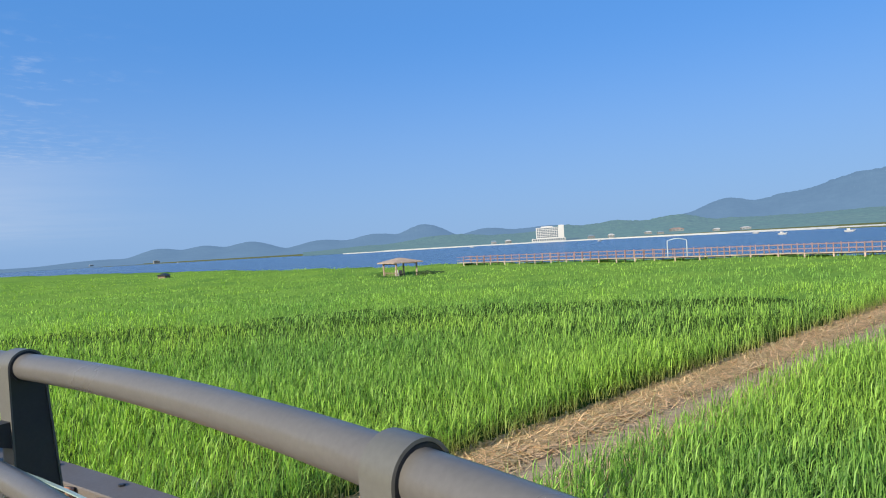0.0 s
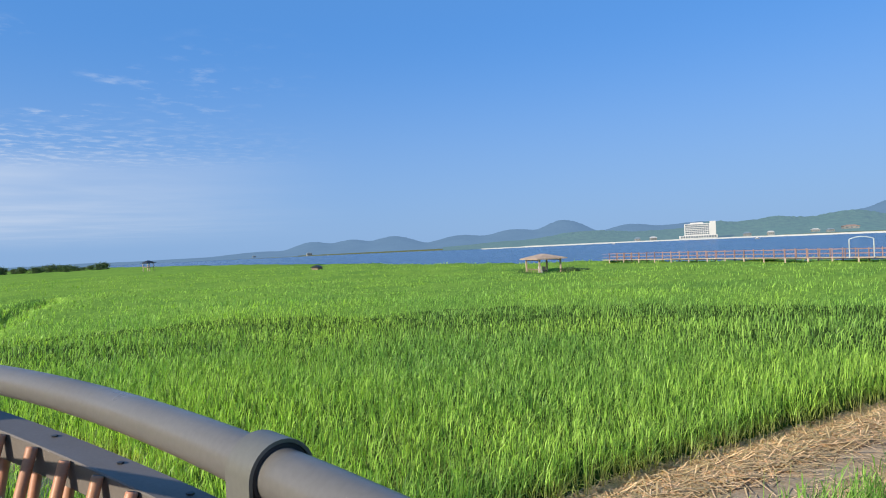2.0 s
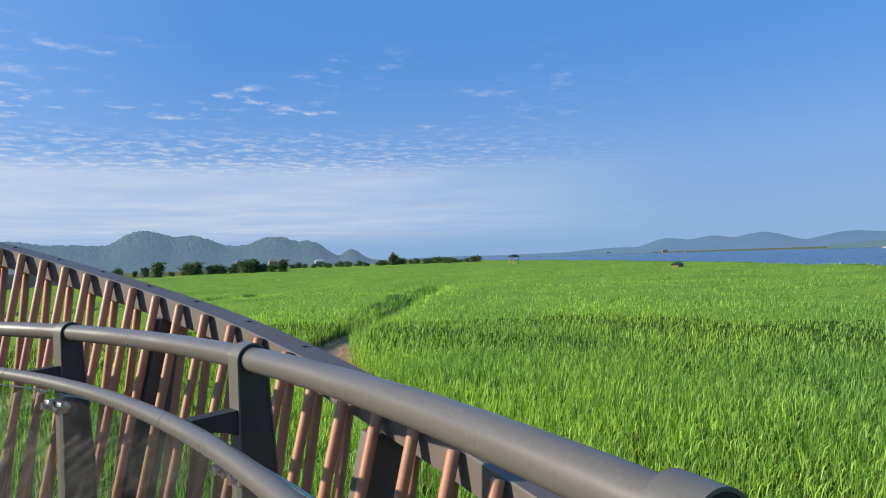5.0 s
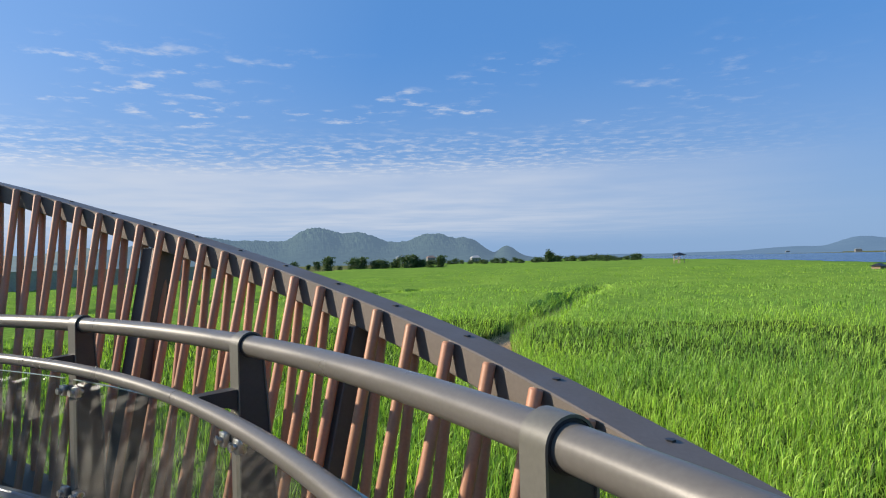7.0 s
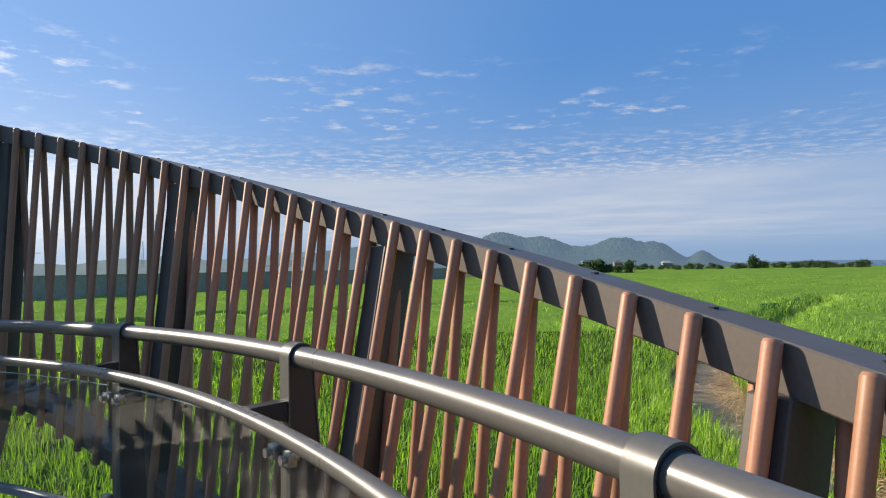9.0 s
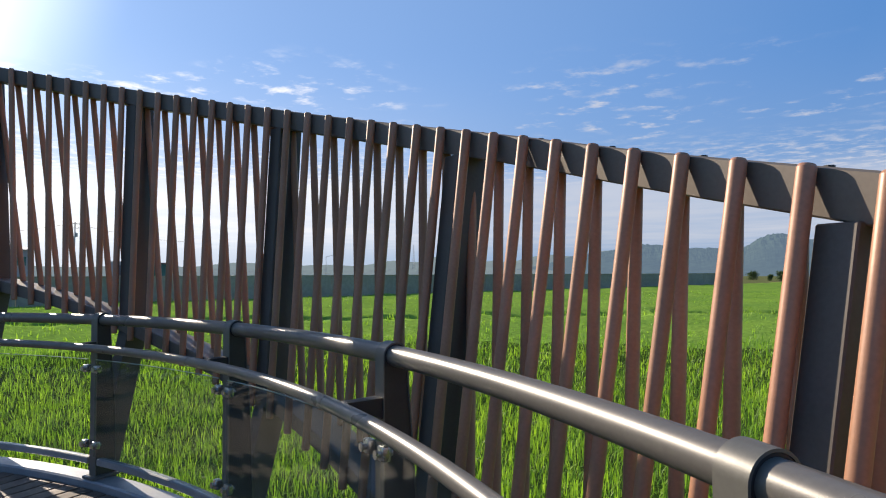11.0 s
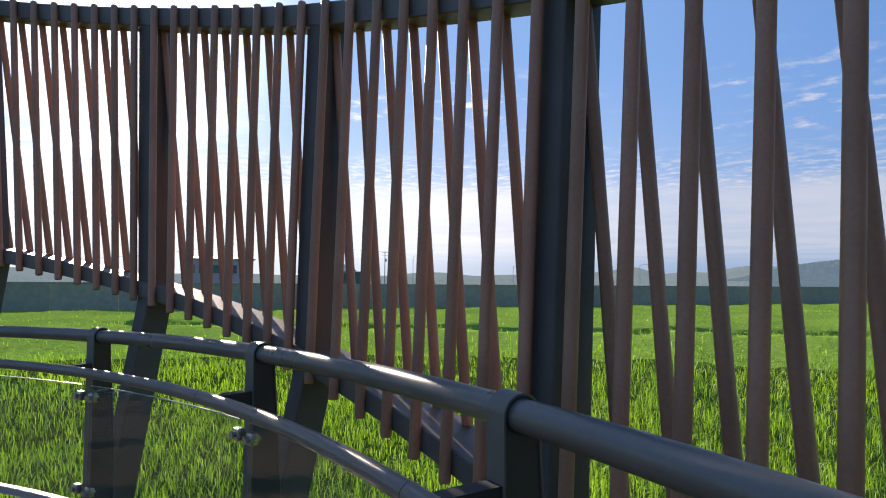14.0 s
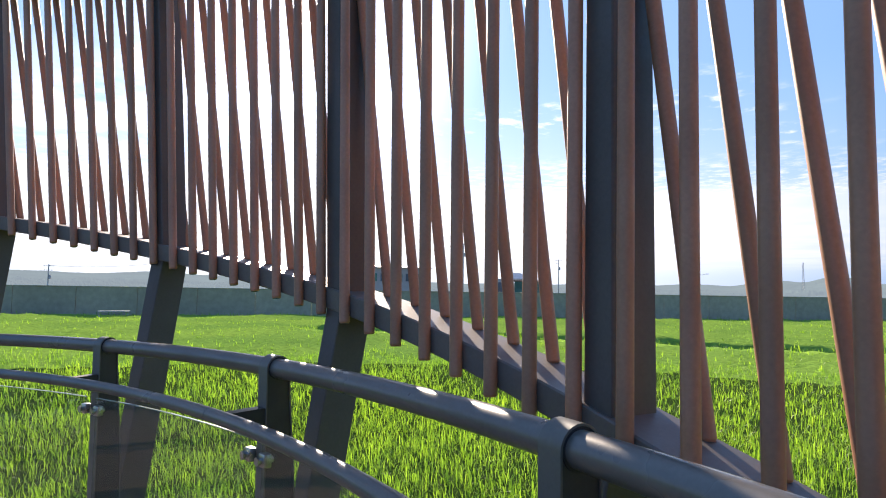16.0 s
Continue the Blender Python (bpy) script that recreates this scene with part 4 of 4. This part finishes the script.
def build_trees():
    rng = random.Random(4)
    kinds = [make_tree(rng, h, s, "bushy dark green tree at the edge of the marsh") for h, s in ((7.4, 2.6), (6.6, 3.4), (5.4, 3.0), (8.6, 2.2))]
    spots = [(11.5, 320, 0, 1.0), (9.2, 325, 1, 1.0), (8.5, 330, 0, 0.95), (7.3, 330, 2, 1.0), (6.7, 335, 1, 0.85), (4.5, 330, 1, 1.1), (3.8, 335, 0, 1.05), (3.2, 335, 2, 1.0), (1.4, 330, 0, 0.95), (2.3, 340, 2, 0.9),
             (5.7, 350, 2, 0.8), (14.5, 420, 1, 0.8), (16.3, 430, 2, 0.9), (-8.3, 470, 3, 1.15), (-8.6, 480, 0, 1.0)]
    for i in range(44):
        az = 3.0 - 0.44 * i + rng.uniform(-0.25, 0.25)
        spots.append((az, 470 + rng.uniform(0, 70), rng.choice((1, 2, 2, 1)), rng.uniform(0.45, 0.95) * (1.15 if i > 22 else 0.9)))
    for i in range(12):
        spots.append((13.0 - 0.95 * i + rng.uniform(-0.4, 0.4), 335 + rng.uniform(0, 60), rng.choice((0, 1, 2)), rng.uniform(0.4, 0.8)))
    for az, d, k, size in ((-54.2, 90.5, 2, 0.30), (-54.9, 90.0, 1, 0.26), (-55.7, 91.5, 2, 0.27), (-50.4, 92.5, 2, 0.24)):
        spots.append((az, d, k, size))
    used = set()
    for az, d, k, s in spots:
        at = east(az, d, GROUND) if d < 100 else by_azimuth(az, d, GROUND)
        m = Matrix.Translation(at) @ Matrix.Rotation(rng.uniform(0, 6), 4, "Z") @ Matrix.Scale(s, 4)
        if k not in used:
            used.add(k)
            kinds[k].matrix_basis = m
        else:
            copy_thing(kinds[k], m)
        tagged(kinds[k], group="marsh edge trees")


build_trees()


# ---- pavilions ----
def hip_roof(w, d, z, h, over, ridge_len):
    bm = bmesh.new()
    e = [bm.verts.new((sx * (w / 2 + over), sy * (d / 2 + over), z)) for sx, sy in ((-1, -1), (1, -1), (1, 1), (-1, 1))]
    lo = [bm.verts.new((v.co.x, v.co.y, z - 0.14)) for v in e]
    r = [bm.verts.new((-ridge_len / 2, 0, z + h)), bm.verts.new((ridge_len / 2, 0, z + h))]
    for f in ((e[0], e[1], r[1], r[0]), (e[2], e[3], r[0], r[1]), (e[1], e[2], r[1]), (e[3], e[0], r[0])):
        bm.faces.new(f)
    for i in range(4):
        bm.faces.new((e[i], lo[i], lo[(i + 1) % 4], e[(i + 1) % 4]))
    bm.faces.new(lo[::-1])
    return bm


def pavilion(at, turn, w, d, floor, eave, rise, label, roof_mat, wood):
    p = thing("pavilion", label, "pavilion", at=Matrix.Translation(at) @ Matrix.Rotation(radians(turn), 4, "Z"))
    part("roof", hip_roof(w, d, eave, rise, 0.55, w * 0.28), roof_mat, p, "low hipped shingle roof")
    part("floor_platform", box(w + 0.2, d + 0.2, 0.16, Matrix.Translation((0, 0, floor)), 0.02), wood, p)
    for sx in (-1, 1):
        for sy in (-1, 1):
            part("post", box(0.2, 0.2, eave - GROUND + 0.2, Matrix.Translation((sx * w * 0.46, sy * d * 0.46, (eave + GROUND - 0.2) / 2)), 0.015), M_PALEWOOD if wood is M_WOOD else wood, p)
    for sy in (-1, 1):
        part("tie_beam", box(w * 0.95, 0.14, 0.2, Matrix.Translation((0, sy * d * 0.46, eave - 0.2)), 0.01), wood, p)
    part("rail", box(w * 0.9, 0.07, 0.1, Matrix.Translation((0, d * 0.46, floor + 0.75)), 0.01), wood, p)
    for i in range(9):
        part("baluster", box(0.05, 0.05, 0.7, Matrix.Translation((w * 0.9 * (i / 8 - 0.5), d * 0.46, floor + 0.4)), 0.0), wood, p)
    return p


pavilion(GAZEBO, 52.3 + 14, 4.2, 3.6, -2.9, -0.66, 0.62, "open wooden pavilion with a tan hipped roof among the reeds", M_THATCH, M_WOOD)
for dx, mat, lab in ((-0.5, M_BLACK, "dark covered seat inside the pavilion"), (0.75, M_WHITE, "pale seat inside the pavilion")):
    c = GAZEBO + Vector((dx * math.cos(radians(66)), dx * math.sin(radians(66)), -2.82))
    b = thing("seat", lab, "bench", "pavilion seats", at=Matrix.Translation(c) @ Matrix.Rotation(radians(66), 4, "Z"))
    part("seat_top", box(0.9, 0.45, 0.08, Matrix.Translation((0, 0, 0.45)), 0.02), mat, b)
    part("backrest", box(0.9, 0.08, 0.5, Matrix.Translation((0, 0.2, 0.74)), 0.02), mat, b)
    for s in (-1, 1):
        part("side_leg", box(0.08, 0.42, 0.42, Matrix.Translation((s * 0.38, 0, 0.21)), 0.01), mat, b)
pavilion(east(-18.85, 300, 0), 20, 3.4, 3.0, -0.9, 1.1, 1.0, "small dark viewing pavilion on tall legs at the far reed edge", M_BLACK, M_WOOD)


def build_hide():
    h = thing("bird_hide", "low dark gabled hut half hidden in the reeds", "hut", at=Matrix.Translation(east(-32.4, 165, 0)) @ Matrix.Rotation(radians(30), 4, "Z"))
    part("walls", box(2.4, 1.8, 1.8, Matrix.Translation((0, 0, GROUND + 0.9)), 0.02), M_WOOD, h)
    bm = bmesh.new()
    e = [bm.verts.new(p) for p in ((-1.6, -1.2, -1.95), (1.6, -1.2, -1.95), (1.6, 1.2, -1.95), (-1.6, 1.2, -1.95), (-0.9, 0, -1.4), (0.9, 0, -1.4))]
    for f in ((0, 1, 5, 4), (2, 3, 4, 5), (1, 2, 5), (3, 0, 4), (3, 2, 1, 0)):
        bm.faces.new([e[i] for i in f])
    part("roof", bm, M_BLACK, h, "dark gabled roof")


build_hide()


# ---- boardwalk on the shore ----
def build_boardwalk():
    az = [-112, -100, -91, -85, -77, -67, -61, -57.5]
    ds = [80, 81, 82.5, 86, 90, 102, 110, 116]
    pts = [east(a, d, 0) for a, d in zip(az, ds)]
    s = np.concatenate(([0], np.cumsum([(b - a).length for a, b in zip(pts, pts[1:])])))
    px, py = [p.x for p in pts], [p.y for p in pts]

    def at(t):
        return Vector((float(np.interp(t, s, px)), float(np.interp(t, s, py)), 0))

    walk_way = thing("boardwalk", "red-brown wooden boardwalk on piles along the shore", "boardwalk")
    top = -2.0
    t, i = 0.0, 0
    gap = 1.55
    while t < s[-1] - gap:
        a, b = at(t), at(t + gap)
        d = (b - a).normalized()
        side = Vector((-d.y, d.x, 0))
        m = Matrix(((*d, 0), (*side, 0), (0, 0, 1, 0), (0, 0, 0, 1))).transposed()
        c = (a + b) / 2
        bm = box(gap + 0.01, 2.2, 0.07, Matrix.Translation(c + Vector((0, 0, top))) @ m)
        part("deck_board", bm, M_PALEWOOD, walk_way)
        part("edge_beam", box(gap + 0.01, 0.12, 0.2, Matrix.Translation(c + side * -1.1 + Vector((0, 0, top - 0.14))) @ m), M_PALEWOOD, walk_way)
        for sd in (-1, 1):
            q = a + side * (1.03 * sd)
            part("rail_post", box(0.10, 0.10, 1.2, Matrix.Translation(q + Vector((0, 0, top + 0.57))) @ m, 0.01), M_REDWOOD, walk_way)
            for z in (0.5, 1.02):
                part("rail_bar", box(gap, 0.04, 0.055, Matrix.Translation(c + side * (1.03 * sd) + Vector((0, 0, top + z))) @ m), M_REDWOOD, walk_way)
            if i % 2 == 0:
                part("pile", tube(q + Vector((0, 0, GROUND - 1.5)), q + Vector((0, 0, top)), 0.1, n=8), M_PALEWOOD, walk_way)
        t += gap
        i += 1
    # gateway arch over the boardwalk
    c0 = east(-75.8, 88.5, 0)
    c1 = east(-77.35, 88.5, 0)
    arch = thing("gateway_arch", "pale grey metal gateway arch over the boardwalk", "arch")
    for q in (c0, c1):
        part("arch_post", tube(q + Vector((0, 0, top)), q + Vector((0, 0, 0.2)), 0.07, n=10), M_GREYST, arch)
    bm = bmesh.new()
    prev = None
    for k in range(11):
        f = k / 10
        p = c0.lerp(c1, f) + Vector((0, 0, 0.2 + 0.28 * math.sin(math.pi * f)))
        if prev is not None:
            add_tube(bm, prev, p, 0.055, n=8)
        prev = p
    part("arch_bow", bm, M_GREYST, arch)


build_boardwalk()


# ---- far shore: hotel, houses, breakwaters, boats ----
def build_hotel():
    c = east(-65.9, 1120, 0)
    h = thing("hotel", "large white hotel block with rows of windows on the far shore", "building", at=Matrix.Translation((c.x, c.y, -3.8)) @ Matrix.Rotation(radians(-65.9 + 180), 4, "Z"))
    part("main_block", box(40, 14, 22, Matrix.Translation((3, 0, 13.5)), 0.3), M_WHITE, h)
    part("stair_tower", box(9, 15, 27.5, Matrix.Translation((-20.5, 0, 14)), 0.3), M_WHITE, h, "taller blank white tower")
    part("podium", box(58, 20, 5, Matrix.Translation((2, 2, 3)), 0.3), M_WHITE, h)
    part("roof_sign", box(20, 2, 2.2, Matrix.Translation((4, 2, 25.4)), 0.2), M_WHITE, h)
    for fl in range(6):
        for k in range(12):
            part("window", box(2.3, 0.3, 2.0, Matrix.Translation((-13.5 + 3.05 * k, 7.02, 8.0 + 2.9 * fl))), M_GLAZE, h)
    for k in range(14):
        part("podium_window", box(2.8, 0.3, 3.2, Matrix.Translation((-23.5 + 3.9 * k, 12.02, 3.2))), M_GLAZE, h)


build_hotel()


def house(az, d, w, h, roof, label, z=-3.7):
    c = east(az, d, z)
    t = thing("house", label, "house", "far shore houses", at=Matrix.Translation(c) @ Matrix.Rotation(radians(az + 180 + 15), 4, "Z"))
    part("wall", box(w, w * 0.7, h, Matrix.Translation((0, 0, h / 2)), 0.1), M_HOUSE, t)
    part("roof", hip_roof(w, w * 0.7, h + 0.15, h * 0.55, 0.6, w * 0.5), roof, t)
    for k in (-1, 0, 1):
        part("window", box(w * 0.14, 0.3, h * 0.35, Matrix.Translation((k * w * 0.3, w * 0.35, h * 0.5))), M_GLAZE, t)


for az, d, w, h, roof, lab, z in ((-31.9, 1950, 15, 7, M_ROOFB, "white building at the end of the far shore", -3.7), (-27.2, 2150, 11, 6, M_ROOFB, "small white building on the spit", -3.7),
                                  (-76.6, 1060, 19, 3.5, M_ROOFR, "low building with a broad red-brown roof on the far shore", 1.0), (-74.3, 1060, 10, 3, M_WHITE, "white flat building on the far shore", -1.0), (-75.3, 1070, 9, 3, M_ROOFB, "small house with a pale roof on the far shore", -2.0),
                                  (-79.7, 1000, 9, 2.6, M_WHITE, "small white house on the far shore", -2), (-81.9, 960, 12, 2.4, M_WHITE, "pale long house near the water", -2), (-69.5, 1090, 10, 4, M_ROOFB, "small house beside the hotel", -3), (-71.2, 1085, 9, 4, M_WHITE, "small white house by the road", -3),
                                  (-62.2, 1110, 10, 4, M_WHITE, "small white house below the wood", -3), (-60.9, 1110, 8, 4, M_ROOFB, "small house below the wood", -3), (5.0, 640, 10, 4, M_ROOFB, "pale farmhouse below the twin hill", 0), (-1.6, 640, 9, 4, M_WHITE, "pale farmhouse at the foot of the hill", -2), (2.4, 650, 8, 4, M_ROOFR, "farmhouse with a red roof below the hill", -1)):
    house(az, d, w, h, roof, lab, z)


def strip(name, az0, az1, d0, d1, z, thick, wide, mat, label):
    bm = bmesh.new()
    rows = []
    for i in range(13):
        f = i / 12
        az, d = az0 + (az1 - az0) * f, d0 + (d1 - d0) * f
        rows.append([bm.verts.new(east(az, d + dd, zz)) for dd, zz in ((0, z - 1.5), (wide * 0.3, z + thick), (wide, z + thick), (wide, z - 1.5))])
    for a, b in zip(rows, rows[1:]):
        for i in range(4):
            bm.faces.new((a[i], a[(i + 1) % 4], b[(i + 1) % 4], b[i]))
    bm.faces.new(rows[0]), bm.faces.new(rows[-1][::-1])
    tagged(mesh_object(name, bm, mat), label, "breakwater", kind="structure")


strip("breakwater", -47.3, -58.8, 1020, 1020, -3.9, 1.0, 10, M_SAND, "long pale concrete breakwater in the estuary")
strip("breakwater", -69.4, -80.6, 900, 700, -3.9, 0.9, 9, M_SAND, "long pale concrete breakwater in the estuary")
strip("shore_road", -46, -92, 1235, 560, -3.6, 0.9, 20, M_SAND, "pale shore road embankment across the water")

for az, d, turn in ((-82.6, 560, 20), (-84.5, 420, -30), (-58.9, 800, 10), (-70.2, 640, 40), (-89, 400, 5), (-33.5, 1500, 10)):
    b = thing("boat", "small white moored boat on the estuary", "boat", "moored boats", at=Matrix.Translation(east(az, d, -4.3)) @ Matrix.Rotation(radians(az + turn), 4, "Z"))
    bm = bmesh.new()
    lo = [bm.verts.new(p) for p in ((-2, -0.5, -0.1), (1.6, -0.4, -0.1), (2.1, 0, -0.1), (1.6, 0.4, -0.1), (-2, 0.5, -0.1))]
    hi = [bm.verts.new(p) for p in ((-2.2, -0.9, 0.8), (1.9, -0.75, 0.9), (3.2, 0, 1.1), (1.9, 0.75, 0.9), (-2.2, 0.9, 0.8))]
    for i in range(5):
        bm.faces.new((lo[i], lo[(i + 1) % 5], hi[(i + 1) % 5], hi[i]))
    bm.faces.new(lo[::-1]), bm.faces.new(hi)
    part("hull", bm, M_WHITE, b)
    part("cabin", box(1.5, 1.1, 0.9, Matrix.Translation((-0.3, 0, 1.25)), 0.08), M_WHITE, b)


# ---- beyond the levee: barn, shed, poles, wires ----
def barn():
    c = from_west(76.6, 172, GROUND)
    b = thing("barn", "long grey barn with a low roof behind the levee", "barn", at=Matrix.Translation(c) @ Matrix.Rotation(radians(76.6 + 180), 4, "Z"))
    part("wall", box(17, 9, 10.2, Matrix.Translation((0, 0, 5.1)), 0.1), M_WHITE, b, "pale metal cladding")
    part("roof", hip_roof(17.4, 9.6, 10.25, 0.7, 0.4, 16), M_GREYST, b)
    for k in range(5):
        part("opening", box(2.4, 0.3, 2.0, Matrix.Translation((-6.6 + 3.3 * k, 4.52, 7.6))), M_GREENWALL if k % 2 == 0 else M_GLAZE, b)


def shed():
    c = from_west(66.0, 205, GROUND)
    b = thing("shed", "white gabled shed with a green side behind the levee", "shed", at=Matrix.Translation(c) @ Matrix.Rotation(radians(66 + 180), 4, "Z"))
    part("wall", box(8, 9, 8.2, Matrix.Translation((4.6, 0, 4.1)), 0.1), M_WHITE, b)
    part("roof", hip_roof(8, 9, 8.22, 2.0, 0.4, 3), M_GREYST, b)
    part("annex", box(9, 7, 7.4, Matrix.Translation((-4.2, 0, 3.7)), 0.1), M_GREENWALL, b, "green clad annex")
    part("annex_roof", box(9.6, 7.6, 0.5, Matrix.Translation((-4.2, 0, 7.65)), 0.1), M_ROOFR, b)
    part("door", box(2.2, 0.3, 3.0, Matrix.Translation((5.0, 4.52, 5.6))), M_GLAZE, b)


barn()
shed()
POLES = [(70.7, 150, 13.9), (62.2, 190, 12.2), (104.4, 160, 7.0), (95.4, 170, 9.2), (86.0, 190, 8.8)]
tops = []
for az, d, h in POLES:
    c = from_west(az, d, GROUND)
    p = thing("utility_pole", "concrete utility pole with crossarms behind the levee", "utility pole", "utility poles", at=Matrix.Translation(c) @ Matrix.Rotation(radians(az), 4, "Z"))
    part("pole", tube((0, 0, -0.5), (0, 0, h + 1.8), 0.17, 0.11, 10), M_GREYST, p)
    for z, w in ((h + 1.4, 2.0), (h + 0.5, 1.6)):
        part("crossarm", box(w, 0.1, 0.1, Matrix.Translation((0, 0.1, z)), 0.01), M_GREYST, p)
        for s in (-0.42, 0.42):
            part("insulator", tube((s * w, 0.1, z + 0.05), (s * w, 0.1, z + 0.25), 0.05, 0.03, 8), M_WHITE, p)
    part("transformer", tube((0.3, 0, h - 1.4), (0.3, 0, h - 0.5), 0.22, n=12), M_GREYST, p)
    tops.append((az, c + Vector((0, 0, h + 1.5))))
tops.sort()
for (_, a), (_, b) in zip(tops, tops[1:]):
    bm = bmesh.new()
    prev = None
    for k in range(11):
        f = k / 10
        q = a.lerp(b, f) - Vector((0, 0, 3.2 * f * (1 - f)))
        if prev is not None:
            add_tube(bm, prev, q, 0.03, n=5)
        prev = q
    tagged(mesh_object("overhead_wire", bm, M_CABLE), "sagging black overhead wire between the poles", "wire", "overhead wires")
for az, d, h in ((59.6, 150, 9.5), (39.5, 165, 8.0), (50.5, 160, 7.5)):
    p = thing("street_lamp", "grey street lamp on the road behind the levee", "street lamp", "street lamps", at=Matrix.Translation(from_west(az, d, GROUND)) @ Matrix.Rotation(radians(az), 4, "Z"))
    part("pole", tube((0, 0, -0.3), (0, 0, h + 1.5), 0.09, 0.05, 8), M_GREYST, p)
    part("arm", tube((0, 0, h + 1.45), (1.3, 0, h + 1.75), 0.04, n=6), M_GREYST, p)
    part("lamp_head", box(0.7, 0.22, 0.1, Matrix.Translation((1.6, 0, h + 1.78)), 0.02), M_GREYST, p)
for az, d, h in ((42.9, 420, 23.0),):
    p = thing("lattice_mast", "slim grey lattice mast far behind the levee", "mast", at=Matrix.Translation(from_west(az, d, GROUND)))
    bm = bmesh.new()
    for i in range(3):
        a = 2.1 * i
        add_tube(bm, (1.2 * math.cos(a), 1.2 * math.sin(a), 0), (0.2 * math.cos(a), 0.2 * math.sin(a), h), 0.1, 0.06, 5)
    for k in range(12):
        f = k / 12
        r = 1.2 - f
        for i in range(3):
            add_tube(bm, (r * math.cos(2.1 * i), r * math.sin(2.1 * i), f * h), ((r - 0.08) * math.cos(2.1 * i + 2.1), (r - 0.08) * math.sin(2.1 * i + 2.1), (f + 0.08) * h), 0.04, n=4)
    part("lattice", bm, M_GREYST, p)

b = thing("field_bench", "pale slab bench standing in the meadow before the levee", "bench", at=Matrix.Translation(from_west(99.8, 91, GROUND)) @ Matrix.Rotation(radians(99.8), 4, "Z"))
part("slab", box(3.6, 0.9, 0.16, Matrix.Translation((0, 0, 1.45)), 0.02), M_CURB, b)
for s in (-1, 1):
    part("leg", box(0.14, 0.6, 1.4, Matrix.Translation((s * 1.6, 0, 0.69)), 0.01), M_CURB, b)

# ---- deck planks, last ----
bm = box(2.05, 0.128, 0.04, None, 0.004)
plank = bpy.data.meshes.new("plank")
bm.to_mesh(plank)
bm.free()
plank.materials.append(M_DECK)
for i in range(-40, 130):
    d = i * 1.4
    shared("plank", plank, DECK, Matrix.Translation(polar(5.31, d, z_deck(d) - 0.024)) @ Matrix.Rotation(radians(d), 4, "Z"))
